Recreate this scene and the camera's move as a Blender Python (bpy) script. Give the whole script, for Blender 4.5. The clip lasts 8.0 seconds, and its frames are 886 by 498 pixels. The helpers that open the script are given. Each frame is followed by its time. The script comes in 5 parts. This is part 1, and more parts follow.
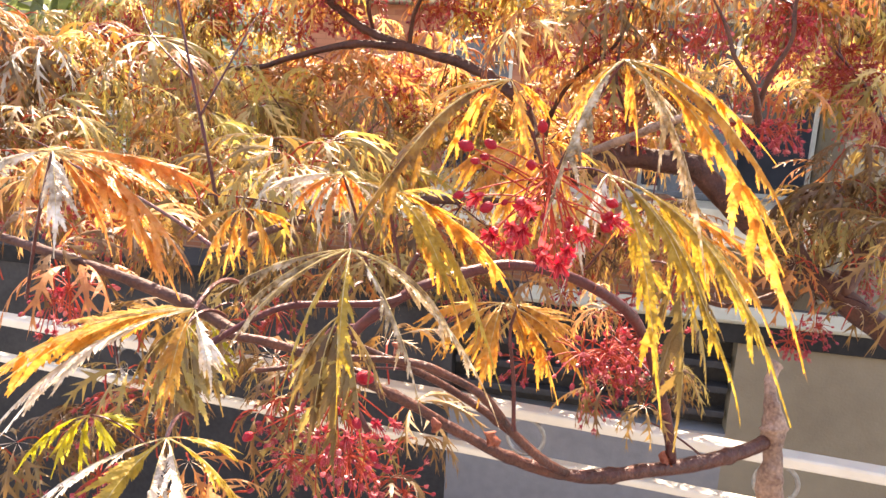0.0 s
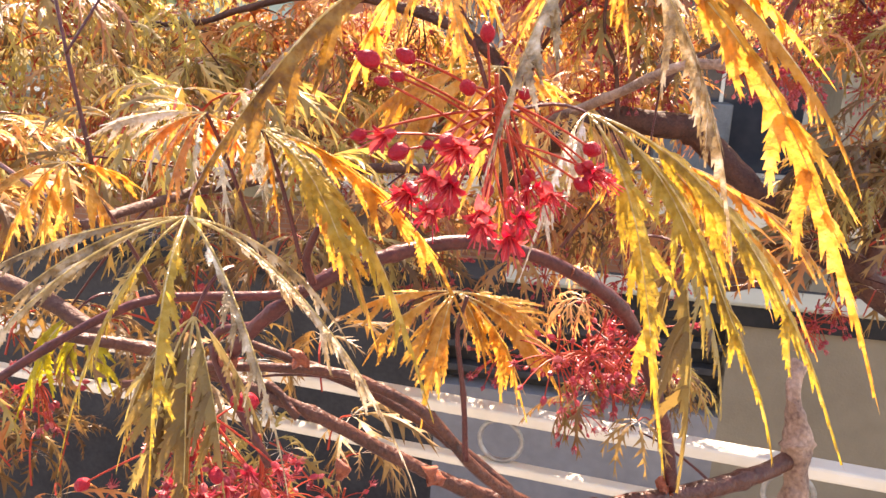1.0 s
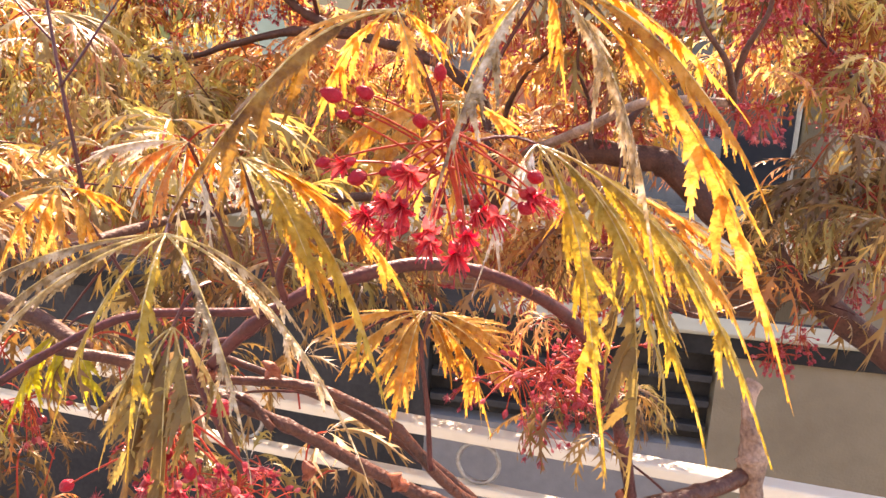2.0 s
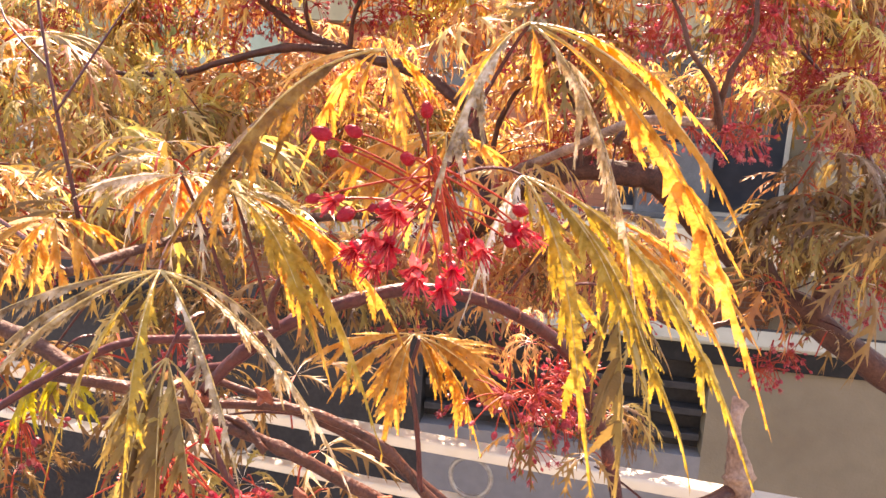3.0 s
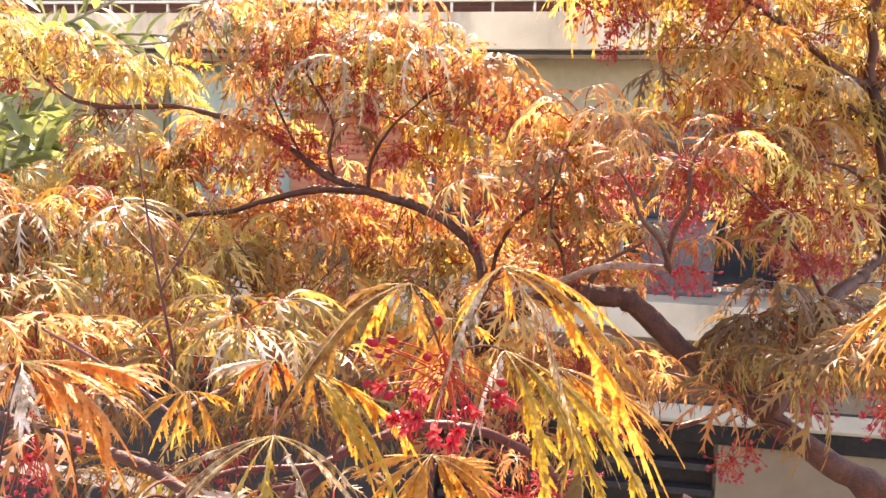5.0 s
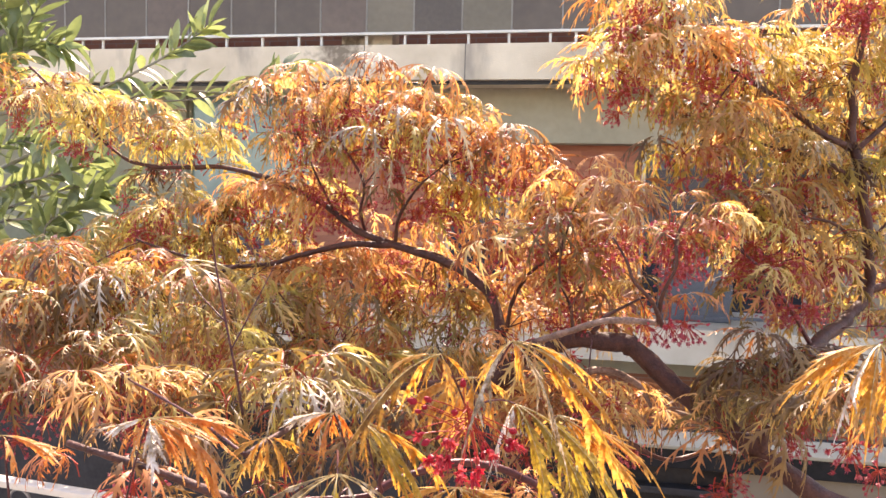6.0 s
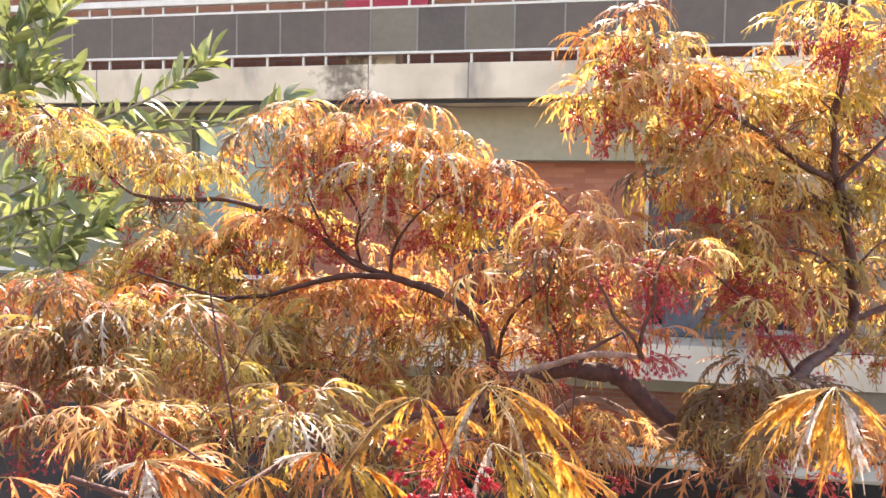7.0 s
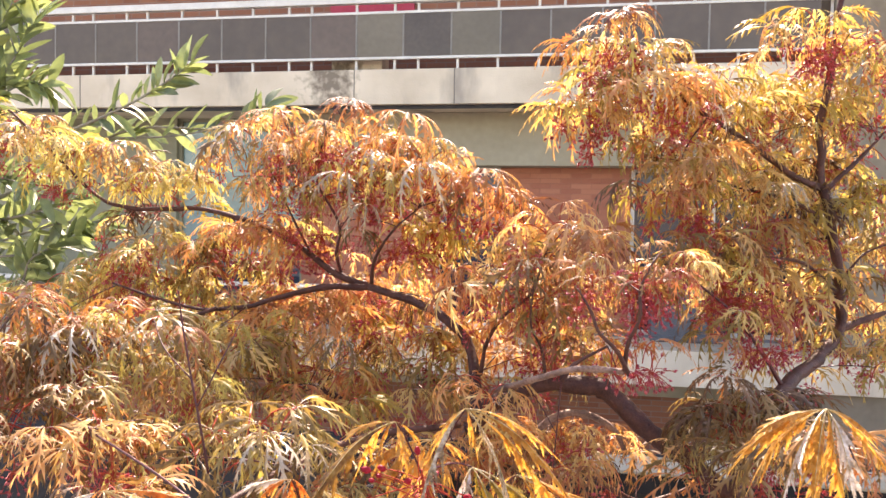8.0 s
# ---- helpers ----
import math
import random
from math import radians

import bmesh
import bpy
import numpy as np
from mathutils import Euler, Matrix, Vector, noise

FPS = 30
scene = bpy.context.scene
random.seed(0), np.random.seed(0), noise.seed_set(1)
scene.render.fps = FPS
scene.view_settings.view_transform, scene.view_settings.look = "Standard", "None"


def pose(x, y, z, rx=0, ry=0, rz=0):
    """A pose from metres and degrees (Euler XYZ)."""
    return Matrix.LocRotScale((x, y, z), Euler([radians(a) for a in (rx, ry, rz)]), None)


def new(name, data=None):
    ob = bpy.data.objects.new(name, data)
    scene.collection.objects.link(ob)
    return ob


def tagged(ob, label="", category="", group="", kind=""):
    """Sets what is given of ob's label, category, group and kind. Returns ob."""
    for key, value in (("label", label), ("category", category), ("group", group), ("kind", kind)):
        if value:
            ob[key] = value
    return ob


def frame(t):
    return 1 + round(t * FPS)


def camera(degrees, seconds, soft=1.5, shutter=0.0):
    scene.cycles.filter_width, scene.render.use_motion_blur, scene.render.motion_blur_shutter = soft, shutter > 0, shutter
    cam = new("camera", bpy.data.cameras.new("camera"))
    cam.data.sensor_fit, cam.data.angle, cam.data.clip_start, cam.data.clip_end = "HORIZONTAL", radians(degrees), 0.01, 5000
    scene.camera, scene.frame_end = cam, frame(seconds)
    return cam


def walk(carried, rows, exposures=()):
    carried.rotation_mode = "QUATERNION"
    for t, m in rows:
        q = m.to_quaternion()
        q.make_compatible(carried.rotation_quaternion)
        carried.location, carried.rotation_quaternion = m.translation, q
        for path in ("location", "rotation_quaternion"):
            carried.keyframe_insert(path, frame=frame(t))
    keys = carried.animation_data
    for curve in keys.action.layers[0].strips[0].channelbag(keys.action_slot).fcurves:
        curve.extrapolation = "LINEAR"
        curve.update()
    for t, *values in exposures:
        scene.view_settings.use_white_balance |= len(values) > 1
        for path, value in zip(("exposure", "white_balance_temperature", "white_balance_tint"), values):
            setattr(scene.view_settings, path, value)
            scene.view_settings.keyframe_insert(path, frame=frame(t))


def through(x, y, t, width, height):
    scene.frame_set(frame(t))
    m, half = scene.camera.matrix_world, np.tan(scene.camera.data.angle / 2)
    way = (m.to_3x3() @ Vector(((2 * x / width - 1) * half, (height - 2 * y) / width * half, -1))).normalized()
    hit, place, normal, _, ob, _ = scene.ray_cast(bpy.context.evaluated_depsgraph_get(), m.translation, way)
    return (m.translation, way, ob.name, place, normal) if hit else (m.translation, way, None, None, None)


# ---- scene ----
cam = camera(58.0, 8.0, soft=1.5)
walk(cam, [
    (0, pose(0.0000, 0.0000, 0.0000, 77.184, -3.132, -0.479)),
    (0.5, pose(0.0144, 0.0535, -0.0125, 75.736, -3.138, -0.665)),
    (1, pose(0.0225, 0.0820, -0.0206, 75.873, -2.973, -1.128)),
    (1.5, pose(0.0280, 0.0663, -0.0200, 77.507, -3.170, -1.399)),
    (3, pose(0.0321, 0.0588, -0.0117, 78.721, -3.273, -2.032)),
    (3.5, pose(0.0294, 0.0404, -0.0036, 79.912, -2.540, -2.078)),
    (4, pose(0.0250, 0.0186, 0.0065, 81.454, -2.176, -2.145)),
    (4.5, pose(0.0286, -0.0071, 0.0268, 83.116, -1.946, -2.040)),
    (6, pose(0.0206, -0.1303, 0.0764, 86.124, -1.311, -0.414)),
    (6.5, pose(0.0259, -0.1564, 0.1000, 87.000, -0.998, 0.052)),
    (7, pose(0.0341, -0.1551, 0.0963, 87.251, -1.018, -0.043)),
    (7.5, pose(0.0417, -0.1447, 0.0975, 87.559, -0.921, -0.239)),
    (8, pose(0.0397, -0.1365, 0.1014, 87.637, -0.929, -0.983)),
], exposures=[(0.0, 2.53, 8200, 21), (1.6, 2.50, 8700, 26), (4.6, 2.52, 8900, 29), (6.0, 2.21, 7750, 25), (8.0, 2.23, 7650, 24)])

# ---- daylight ----
SUN_AZ, SUN_EL = -8.0, 50.0          # degrees to the left of straight ahead, and above the horizon
world = bpy.data.worlds.new("sky")
scene.world = world
world.use_nodes = True
wn, wl = world.node_tree.nodes, world.node_tree.links
sky = wn.new("ShaderNodeTexSky")
sky.sky_type, sky.sun_disc = "NISHITA", False
sky.sun_elevation, sky.sun_rotation = radians(SUN_EL), radians(-SUN_AZ)
wn["Background"].inputs[1].default_value = 0.15
wl.new(sky.outputs[0], wn["Background"].inputs[0])
sun = new("sun", bpy.data.lights.new("sun", "SUN"))
sun.data.energy, sun.data.angle, sun.data.color = 4.1, radians(0.53), (1.0, 0.95, 0.86)
to_sun = Vector((-math.sin(radians(SUN_AZ)) * math.cos(radians(SUN_EL)), math.cos(radians(SUN_AZ)) * math.cos(radians(SUN_EL)), math.sin(radians(SUN_EL))))
sun.rotation_euler = to_sun.to_track_quat("Z", "Y").to_euler()
sun.location = (0, 6, 12)


# ---- materials ----
def material(name):
    m = bpy.data.materials.new(name)
    m.use_nodes = True
    nt = m.node_tree
    return m, nt.nodes, nt.links, nt.nodes["Principled BSDF"]


def ramp(nodes, links, fac, stops):
    r = nodes.new("ShaderNodeValToRGB")
    el = r.color_ramp.elements
    while len(el) < len(stops):
        el.new(0.5)
    for e, (p, c) in zip(el, stops):
        e.position, e.color = p, (*c, 1)
    links.new(fac, r.inputs[0])
    return r.outputs[0]


def noise_fac(nodes, links, scale, detail=4.0, coord="Object"):
    tc = nodes.new("ShaderNodeTexCoord")
    n = nodes.new("ShaderNodeTexNoise")
    n.inputs["Scale"].default_value, n.inputs["Detail"].default_value = scale, detail
    links.new(tc.outputs[coord], n.inputs["Vector"])
    return n.outputs["Fac"]


def bump(nodes, links, bsdf, fac, strength, distance):
    b = nodes.new("ShaderNodeBump")
    b.inputs["Strength"].default_value, b.inputs["Distance"].default_value = strength, distance
    links.new(fac, b.inputs["Height"])
    links.new(b.outputs[0], bsdf.inputs["Normal"])
    return b


def leaf_material(name, dark, mid, light, rough=0.42, through=0.45, coat=0.25, patch=None):
    """Thin leaf: a glossy skin, and light that comes through it. patch: the scale of its blotches, where they set its tone, and not the single leaf."""
    m, n, l, bsdf = material(name)
    geo = n.new("ShaderNodeNewGeometry")
    info = n.new("ShaderNodeObjectInfo")
    add = n.new("ShaderNodeMath")
    add.operation = "ADD"
    l.new(geo.outputs["Random Per Island"], add.inputs[0])
    l.new(info.outputs["Random"], add.inputs[1])
    wrap = n.new("ShaderNodeMath")
    wrap.operation = "FRACT"
    l.new(add.outputs[0], wrap.inputs[0])
    fine = noise_fac(n, l, 90.0, 3.0)
    mixv = n.new("ShaderNodeMix")
    mixv.inputs[0].default_value = 0.45
    l.new(noise_fac(n, l, patch, 2.0) if patch else wrap.outputs[0], mixv.inputs[2])
    l.new(fine if not patch else noise_fac(n, l, 420.0, 3.0), mixv.inputs[3])
    col = ramp(n, l, mixv.outputs[0], [(0.34, dark), (0.5, mid), (0.66, light)] if patch else [(0.18, dark), (0.5, mid), (0.8, light)])
    l.new(col, bsdf.inputs["Base Color"])
    bsdf.inputs["Roughness"].default_value = rough
    bsdf.inputs["Specular IOR Level"].default_value = 0.34 if patch else 0.5
    bsdf.inputs["Coat Weight"].default_value, bsdf.inputs["Coat Roughness"].default_value = coat, 0.32
    b = bump(n, l, bsdf, noise_fac(n, l, 700.0, 2.0), 0.55, 0.0007) if not patch else bump(n, l, bsdf, noise_fac(n, l, 380.0 if patch < 100 else 620.0, 3.0), 0.9, 0.0015)
    tr = n.new("ShaderNodeBsdfTranslucent")
    hue = n.new("ShaderNodeHueSaturation")
    hue.inputs["Saturation"].default_value, hue.inputs["Value"].default_value = (1.04, 1.0) if patch else (1.06, 1.0)
    l.new(col, hue.inputs["Color"])
    l.new(hue.outputs[0], tr.inputs["Color"])
    l.new(b.outputs[0], tr.inputs["Normal"])
    mix = n.new("ShaderNodeMixShader")
    mix.inputs[0].default_value = through
    l.new(bsdf.outputs[0], mix.inputs[1])
    l.new(tr.outputs[0], mix.inputs[2])
    l.new(mix.outputs[0], n["Material Output"].inputs["Surface"])
    return m


def plain(name, a, b, scale, rough=0.6, metal=0.0, bump_d=0.0, bump_scale=None, spec=0.5):
    """Two tones in a coarse and a fine noise, with a fine relief."""
    m, n, l, bsdf = material(name)
    f1, f2 = noise_fac(n, l, scale, 5.0), noise_fac(n, l, scale * 9, 3.0)
    mx = n.new("ShaderNodeMix")
    mx.inputs[0].default_value = 0.4
    l.new(f1, mx.inputs[2])
    l.new(f2, mx.inputs[3])
    l.new(ramp(n, l, mx.outputs[0], [(0.32, a), (0.68, b)]), bsdf.inputs["Base Color"])
    bsdf.inputs["Roughness"].default_value, bsdf.inputs["Metallic"].default_value = rough, metal
    bsdf.inputs["Specular IOR Level"].default_value = spec
    if bump_d:
        bump(n, l, bsdf, noise_fac(n, l, bump_scale or scale * 12, 4.0), 0.6, bump_d)
    return m


LEAF_YELLOW = leaf_material("leaf_yellow", (0.30, 0.12, 0.045), (0.60, 0.365, 0.115), (0.78, 0.59, 0.24), 0.46, 0.58, 0.08)
LEAF_ORANGE = leaf_material("leaf_orange", (0.34, 0.10, 0.040), (0.63, 0.28, 0.098), (0.79, 0.48, 0.20), 0.46, 0.58, 0.08)
# olive and bronze leaves also darken the crown's inside, standing in for shade
LEAF_OLIVE_SHADE = leaf_material("leaf_olive_shade", (0.1, 0.05, 0.02), (0.23, 0.145, 0.045), (0.43, 0.32, 0.1), 0.40, 0.50, 0.1)
LEAF_GREEN = leaf_material("leaf_yellow_green", (0.22, 0.13, 0.03), (0.48, 0.36, 0.085), (0.7, 0.57, 0.18), 0.46, 0.58, 0.08)
LEAF_BRONZE_SHADE = leaf_material("leaf_bronze_shade", (0.07, 0.03, 0.012), (0.19, 0.095, 0.030), (0.36, 0.22, 0.075), 0.50, 0.42, 0.05)
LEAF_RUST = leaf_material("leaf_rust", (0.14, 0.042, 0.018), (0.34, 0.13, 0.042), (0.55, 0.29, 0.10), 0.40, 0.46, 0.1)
# pale leaves whose base colour carries part of the sun's sheen
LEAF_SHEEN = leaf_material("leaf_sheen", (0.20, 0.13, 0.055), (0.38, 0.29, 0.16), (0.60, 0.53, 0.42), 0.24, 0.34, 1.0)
# lobe feet, paled in colour so that leaf heads look sunlit
LEAF_FOOT_SHEEN = leaf_material("leaf_foot_sheen", (0.34, 0.21, 0.11), (0.53, 0.40, 0.27), (0.70, 0.61, 0.50), 0.32, 0.25, 0.9)
NEAR_YELLOW = leaf_material("young_leaf_yellow", (0.36, 0.145, 0.030), (0.60, 0.315, 0.066), (0.73, 0.44, 0.14), 0.32, 0.54, 0.0, 70.0)
NEAR_ORANGE = leaf_material("young_leaf_orange", (0.46, 0.13, 0.035), (0.66, 0.265, 0.07), (0.78, 0.41, 0.14), 0.32, 0.56, 0.0, 70.0)
NEAR_GREEN = leaf_material("young_leaf_green", (0.20, 0.12, 0.02), (0.42, 0.28, 0.045), (0.58, 0.42, 0.10), 0.32, 0.54, 0.0, 70.0)
# brown of a lobe turned from the sun, its shade put into the colour
NEAR_SHADED = leaf_material("young_leaf_shaded", (0.08, 0.032, 0.008), (0.23, 0.11, 0.024), (0.42, 0.25, 0.065), 0.32, 0.42, 0.0, 90.0)
# the sun's white glint on upper lobes, put into their colour
NEAR_GLINT = leaf_material("young_leaf_glint", (0.24, 0.15, 0.075), (0.56, 0.45, 0.33), (0.80, 0.74, 0.66), 0.24, 0.22, 0.5, 130.0)
# grey-brown lobes with pale sheen painted on in patches
NEAR_GREY_SHEEN = leaf_material("young_leaf_grey_sheen", (0.11, 0.06, 0.022), (0.36, 0.25, 0.13), (0.68, 0.58, 0.44), 0.26, 0.28, 0.4, 150.0)
NEAR_LIME = leaf_material("young_leaf_lime", (0.26, 0.20, 0.02), (0.52, 0.45, 0.05), (0.66, 0.60, 0.10), 0.32, 0.66, 0.0, 70.0)
NEAR_RIB = leaf_material("young_leaf_rib", (0.32, 0.20, 0.06), (0.52, 0.38, 0.14), (0.70, 0.58, 0.34), 0.30, 0.3, 0.3, 160.0)
PETAL_RED = leaf_material("petal_red", (0.36, 0.014, 0.03), (0.58, 0.038, 0.058), (0.77, 0.16, 0.15), 0.4, 0.4)
BLOSSOM_RED = leaf_material("blossom_red", (0.25, 0.014, 0.030), (0.46, 0.045, 0.068), (0.66, 0.19, 0.18), 0.42, 0.36)
BUD_RED = plain("bud_red", (0.20, 0.004, 0.014), (0.38, 0.012, 0.024), 400.0, 0.5, 0, 0.0012, 900.0, 0.22)
STALK_RED = plain("stalk_red", (0.26, 0.022, 0.014), (0.42, 0.065, 0.03), 120.0, 0.5, 0, 0, None, 0.2)
OLIVE_LEAF = leaf_material("shrub_leaf", (0.115, 0.14, 0.06), (0.205, 0.25, 0.095), (0.38, 0.43, 0.16), 0.36, 0.42)
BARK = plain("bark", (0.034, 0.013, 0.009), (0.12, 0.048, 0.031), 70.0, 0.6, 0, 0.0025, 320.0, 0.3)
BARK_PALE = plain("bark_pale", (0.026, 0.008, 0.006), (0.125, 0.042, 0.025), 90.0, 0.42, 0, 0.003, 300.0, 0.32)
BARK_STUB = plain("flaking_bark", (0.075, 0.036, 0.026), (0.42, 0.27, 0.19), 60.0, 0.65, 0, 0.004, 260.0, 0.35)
TWIG_PINK = plain("twig_pink", (0.034, 0.008, 0.008), (0.115, 0.028, 0.023), 120.0, 0.4, 0, 0.001, 500.0, 0.32)
TWIG_SCALE = plain("bud_scale", (0.12, 0.025, 0.016), (0.34, 0.10, 0.05), 260.0, 0.5, 0, 0.001, 900.0, 0.3)
SHRUB_BARK = plain("shrub_bark", (0.13, 0.12, 0.09), (0.26, 0.24, 0.18), 40.0, 0.7, 0, 0.001)
def stained_concrete():
    """Painted concrete with a few dark runs of damp."""
    m, n, l, bsdf = material("painted_concrete")
    base = ramp(n, l, noise_fac(n, l, 1.7, 6.0), [(0.3, (0.51, 0.41, 0.28)), (0.7, (0.72, 0.60, 0.43))])
    tc = n.new("ShaderNodeTexCoord")
    mp = n.new("ShaderNodeMapping")
    mp.inputs["Scale"].default_value = (1.0, 1.0, 0.35)
    l.new(tc.outputs["Object"], mp.inputs["Vector"])
    runs = n.new("ShaderNodeTexNoise")
    runs.inputs["Scale"].default_value, runs.inputs["Detail"].default_value = 1.9, 7.0
    l.new(mp.outputs[0], runs.inputs["Vector"])
    mask = ramp(n, l, runs.outputs["Fac"], [(0.56, (0, 0, 0)), (0.72, (0.8, 0.8, 0.8))])
    mx = n.new("ShaderNodeMix")
    mx.data_type = "RGBA"
    l.new(mask, mx.inputs[0])
    l.new(base, mx.inputs[6])
    mx.inputs[7].default_value = (0.20, 0.17, 0.14, 1)
    # one damp patch with mould under a leaking joint
    spot = n.new("ShaderNodeMapping")
    spot.inputs["Location"].default_value = (1.15 * 1.9, 0.0, -1.70 * 1.1)
    spot.inputs["Scale"].default_value = (1.9, 0.0, 1.1)
    l.new(tc.outputs["Object"], spot.inputs["Vector"])
    far = n.new("ShaderNodeVectorMath")
    far.operation = "LENGTH"
    l.new(spot.outputs[0], far.inputs[0])
    torn = n.new("ShaderNodeMath")
    torn.operation = "MULTIPLY_ADD"
    torn.inputs[1].default_value, torn.inputs[2].default_value = 1.7, -0.80
    l.new(noise_fac(n, l, 11.0, 9.0), torn.inputs[0])
    rim = n.new("ShaderNodeMath")
    l.new(far.outputs["Value"], rim.inputs[0])
    l.new(torn.outputs[0], rim.inputs[1])
    damp = ramp(n, l, rim.outputs[0], [(0.18, (0.9, 0.9, 0.9)), (0.72, (0, 0, 0))])
    mouldy = n.new("ShaderNodeMix")
    mouldy.data_type = "RGBA"
    l.new(damp, mouldy.inputs[0])
    l.new(mx.outputs[2], mouldy.inputs[6])
    mouldy.inputs[7].default_value = (0.155, 0.115, 0.075, 1)
    l.new(mouldy.outputs[2], bsdf.inputs["Base Color"])
    bsdf.inputs["Roughness"].default_value = 0.85
    bump(n, l, bsdf, noise_fac(n, l, 60.0, 4.0), 0.6, 0.004)
    return m


LINTEL = plain("beige_render", (0.29, 0.25, 0.165), (0.38, 0.33, 0.225), 1.2, 0.9, 0, 0.003, 90.0)
CONCRETE = stained_concrete()
WALL_BEIGE = plain("cream_render", (0.185, 0.142, 0.092), (0.25, 0.198, 0.132), 1.5, 0.9, 0, 0.003, 120.0)
# render darkened towards olive: the shade on the wall is in its colour
WALL_SHADED = plain("shaded_render", (0.19, 0.18, 0.115), (0.26, 0.245, 0.16), 1.2, 0.9, 0, 0.003, 90.0)
WHITE_METAL = plain("white_painted_metal", (0.53, 0.485, 0.40), (0.69, 0.64, 0.54), 6.0, 0.4)
STEEL = plain("dull_steel", (0.16, 0.155, 0.15), (0.34, 0.33, 0.32), 40.0, 0.4, 0.6)
BAND_BLACK = plain("black_band", (0.012, 0.011, 0.010), (0.03, 0.027, 0.025), 5.0, 0.75, 0, 0, None, 0.15)
DARK_METAL = plain("dark_metal", (0.022, 0.020, 0.020), (0.05, 0.046, 0.045), 8.0, 0.6, 0.0, 0, None, 0.25)
GREY_METAL = plain("grey_metal", (0.07, 0.07, 0.072), (0.13, 0.13, 0.135), 8.0, 0.5, 0.2)
JOINT_GREY = plain("joint_filler", (0.10, 0.085, 0.07), (0.26, 0.22, 0.17), 9.0, 0.9)
GREY_RENDER = plain("grey_render", (0.15, 0.14, 0.14), (0.22, 0.205, 0.20), 3.0, 0.85, 0, 0.002, 120.0)
GROUND = plain("paving", (0.16, 0.155, 0.15), (0.28, 0.27, 0.26), 0.6, 0.9, 0, 0.004, 40.0)
CURTAIN = plain("red_cloth", (0.38, 0.03, 0.05), (0.5, 0.06, 0.08), 3.0, 0.8)
# dark tone stands for the unlit rooms behind the panes
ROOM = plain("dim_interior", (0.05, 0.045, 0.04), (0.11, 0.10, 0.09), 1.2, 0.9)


def tinted(name, a, b, rough=0.08):
    return plain(name, a, b, 0.5, rough, 0.0, 0.0, None, 0.6)


PANEL_BROWN = plain("smoked_glass", (0.078, 0.053, 0.034), (0.120, 0.084, 0.054), 0.8, 0.25, 0.0, 0.0, None, 0.3)
PANEL_DARK = plain("dark_smoked_glass", (0.064, 0.045, 0.030), (0.100, 0.072, 0.048), 2.5, 0.25, 0.0, 0.0, None, 0.3)
PANEL_MAUVE = plain("rosy_glass", (0.095, 0.062, 0.041), (0.145, 0.098, 0.066), 1.3, 0.25, 0.0, 0.0, None, 0.3)
PANEL_JOINT = plain("panel_seal", (0.15, 0.13, 0.10), (0.24, 0.21, 0.165), 6.0, 0.6)
PANEL_PALE = plain("hazy_glass", (0.120, 0.095, 0.060), (0.175, 0.140, 0.090), 1.6, 0.3, 0.0, 0.0, None, 0.3)
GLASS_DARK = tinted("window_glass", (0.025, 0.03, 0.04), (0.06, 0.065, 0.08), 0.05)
GLASS_TEAL = tinted("teal_glass", (0.10, 0.17, 0.16), (0.20, 0.29, 0.27), 0.1)


def brick_material():
    m, n, l, bsdf = material("red_brick")
    tc = n.new("ShaderNodeTexCoord")
    sep = n.new("ShaderNodeSeparateXYZ")
    com = n.new("ShaderNodeCombineXYZ")
    l.new(tc.outputs["Object"], sep.inputs[0])
    l.new(sep.outputs[0], com.inputs[0])
    l.new(sep.outputs[2], com.inputs[1])
    br = n.new("ShaderNodeTexBrick")
    br.inputs["Scale"].default_value = 1.0
    br.inputs["Brick Width"].default_value, br.inputs["Row Height"].default_value = 0.25, 0.068
    br.inputs["Mortar Size"].default_value = 0.006
    br.inputs["Color1"].default_value = (0.25, 0.085, 0.042, 1)
    br.inputs["Color2"].default_value = (0.32, 0.125, 0.062, 1)
    br.inputs["Mortar"].default_value = (0.26, 0.16, 0.115, 1)
    l.new(com.outputs[0], br.inputs["Vector"])
    l.new(br.outputs["Color"], bsdf.inputs["Base Color"])
    bsdf.inputs["Roughness"].default_value = 0.85
    b = bump(n, l, bsdf, br.outputs["Fac"], 0.5, 0.006)
    b.invert = True
    return m


BRICK = brick_material()
MORTAR = plain("mortar", (0.30, 0.115, 0.066), (0.38, 0.155, 0.09), 9.0, 0.9, 0, 0.003, 90.0)


def fired_clay():
    """Single bricks: each of its own tone, with a fine grain."""
    m, n, l, bsdf = material("fired_clay")
    info = n.new("ShaderNodeObjectInfo")
    mx = n.new("ShaderNodeMix")
    mx.inputs[0].default_value = 0.35
    l.new(info.outputs["Random"], mx.inputs[2])
    l.new(noise_fac(n, l, 35.0, 5.0), mx.inputs[3])
    l.new(ramp(n, l, mx.outputs[0], [(0.15, (0.33, 0.112, 0.062)), (0.5, (0.38, 0.135, 0.072)), (0.85, (0.43, 0.165, 0.088))]), bsdf.inputs["Base Color"])
    bsdf.inputs["Roughness"].default_value = 0.85
    bump(n, l, bsdf, noise_fac(n, l, 160.0, 3.0), 0.5, 0.002)
    return m


CLAY = fired_clay()


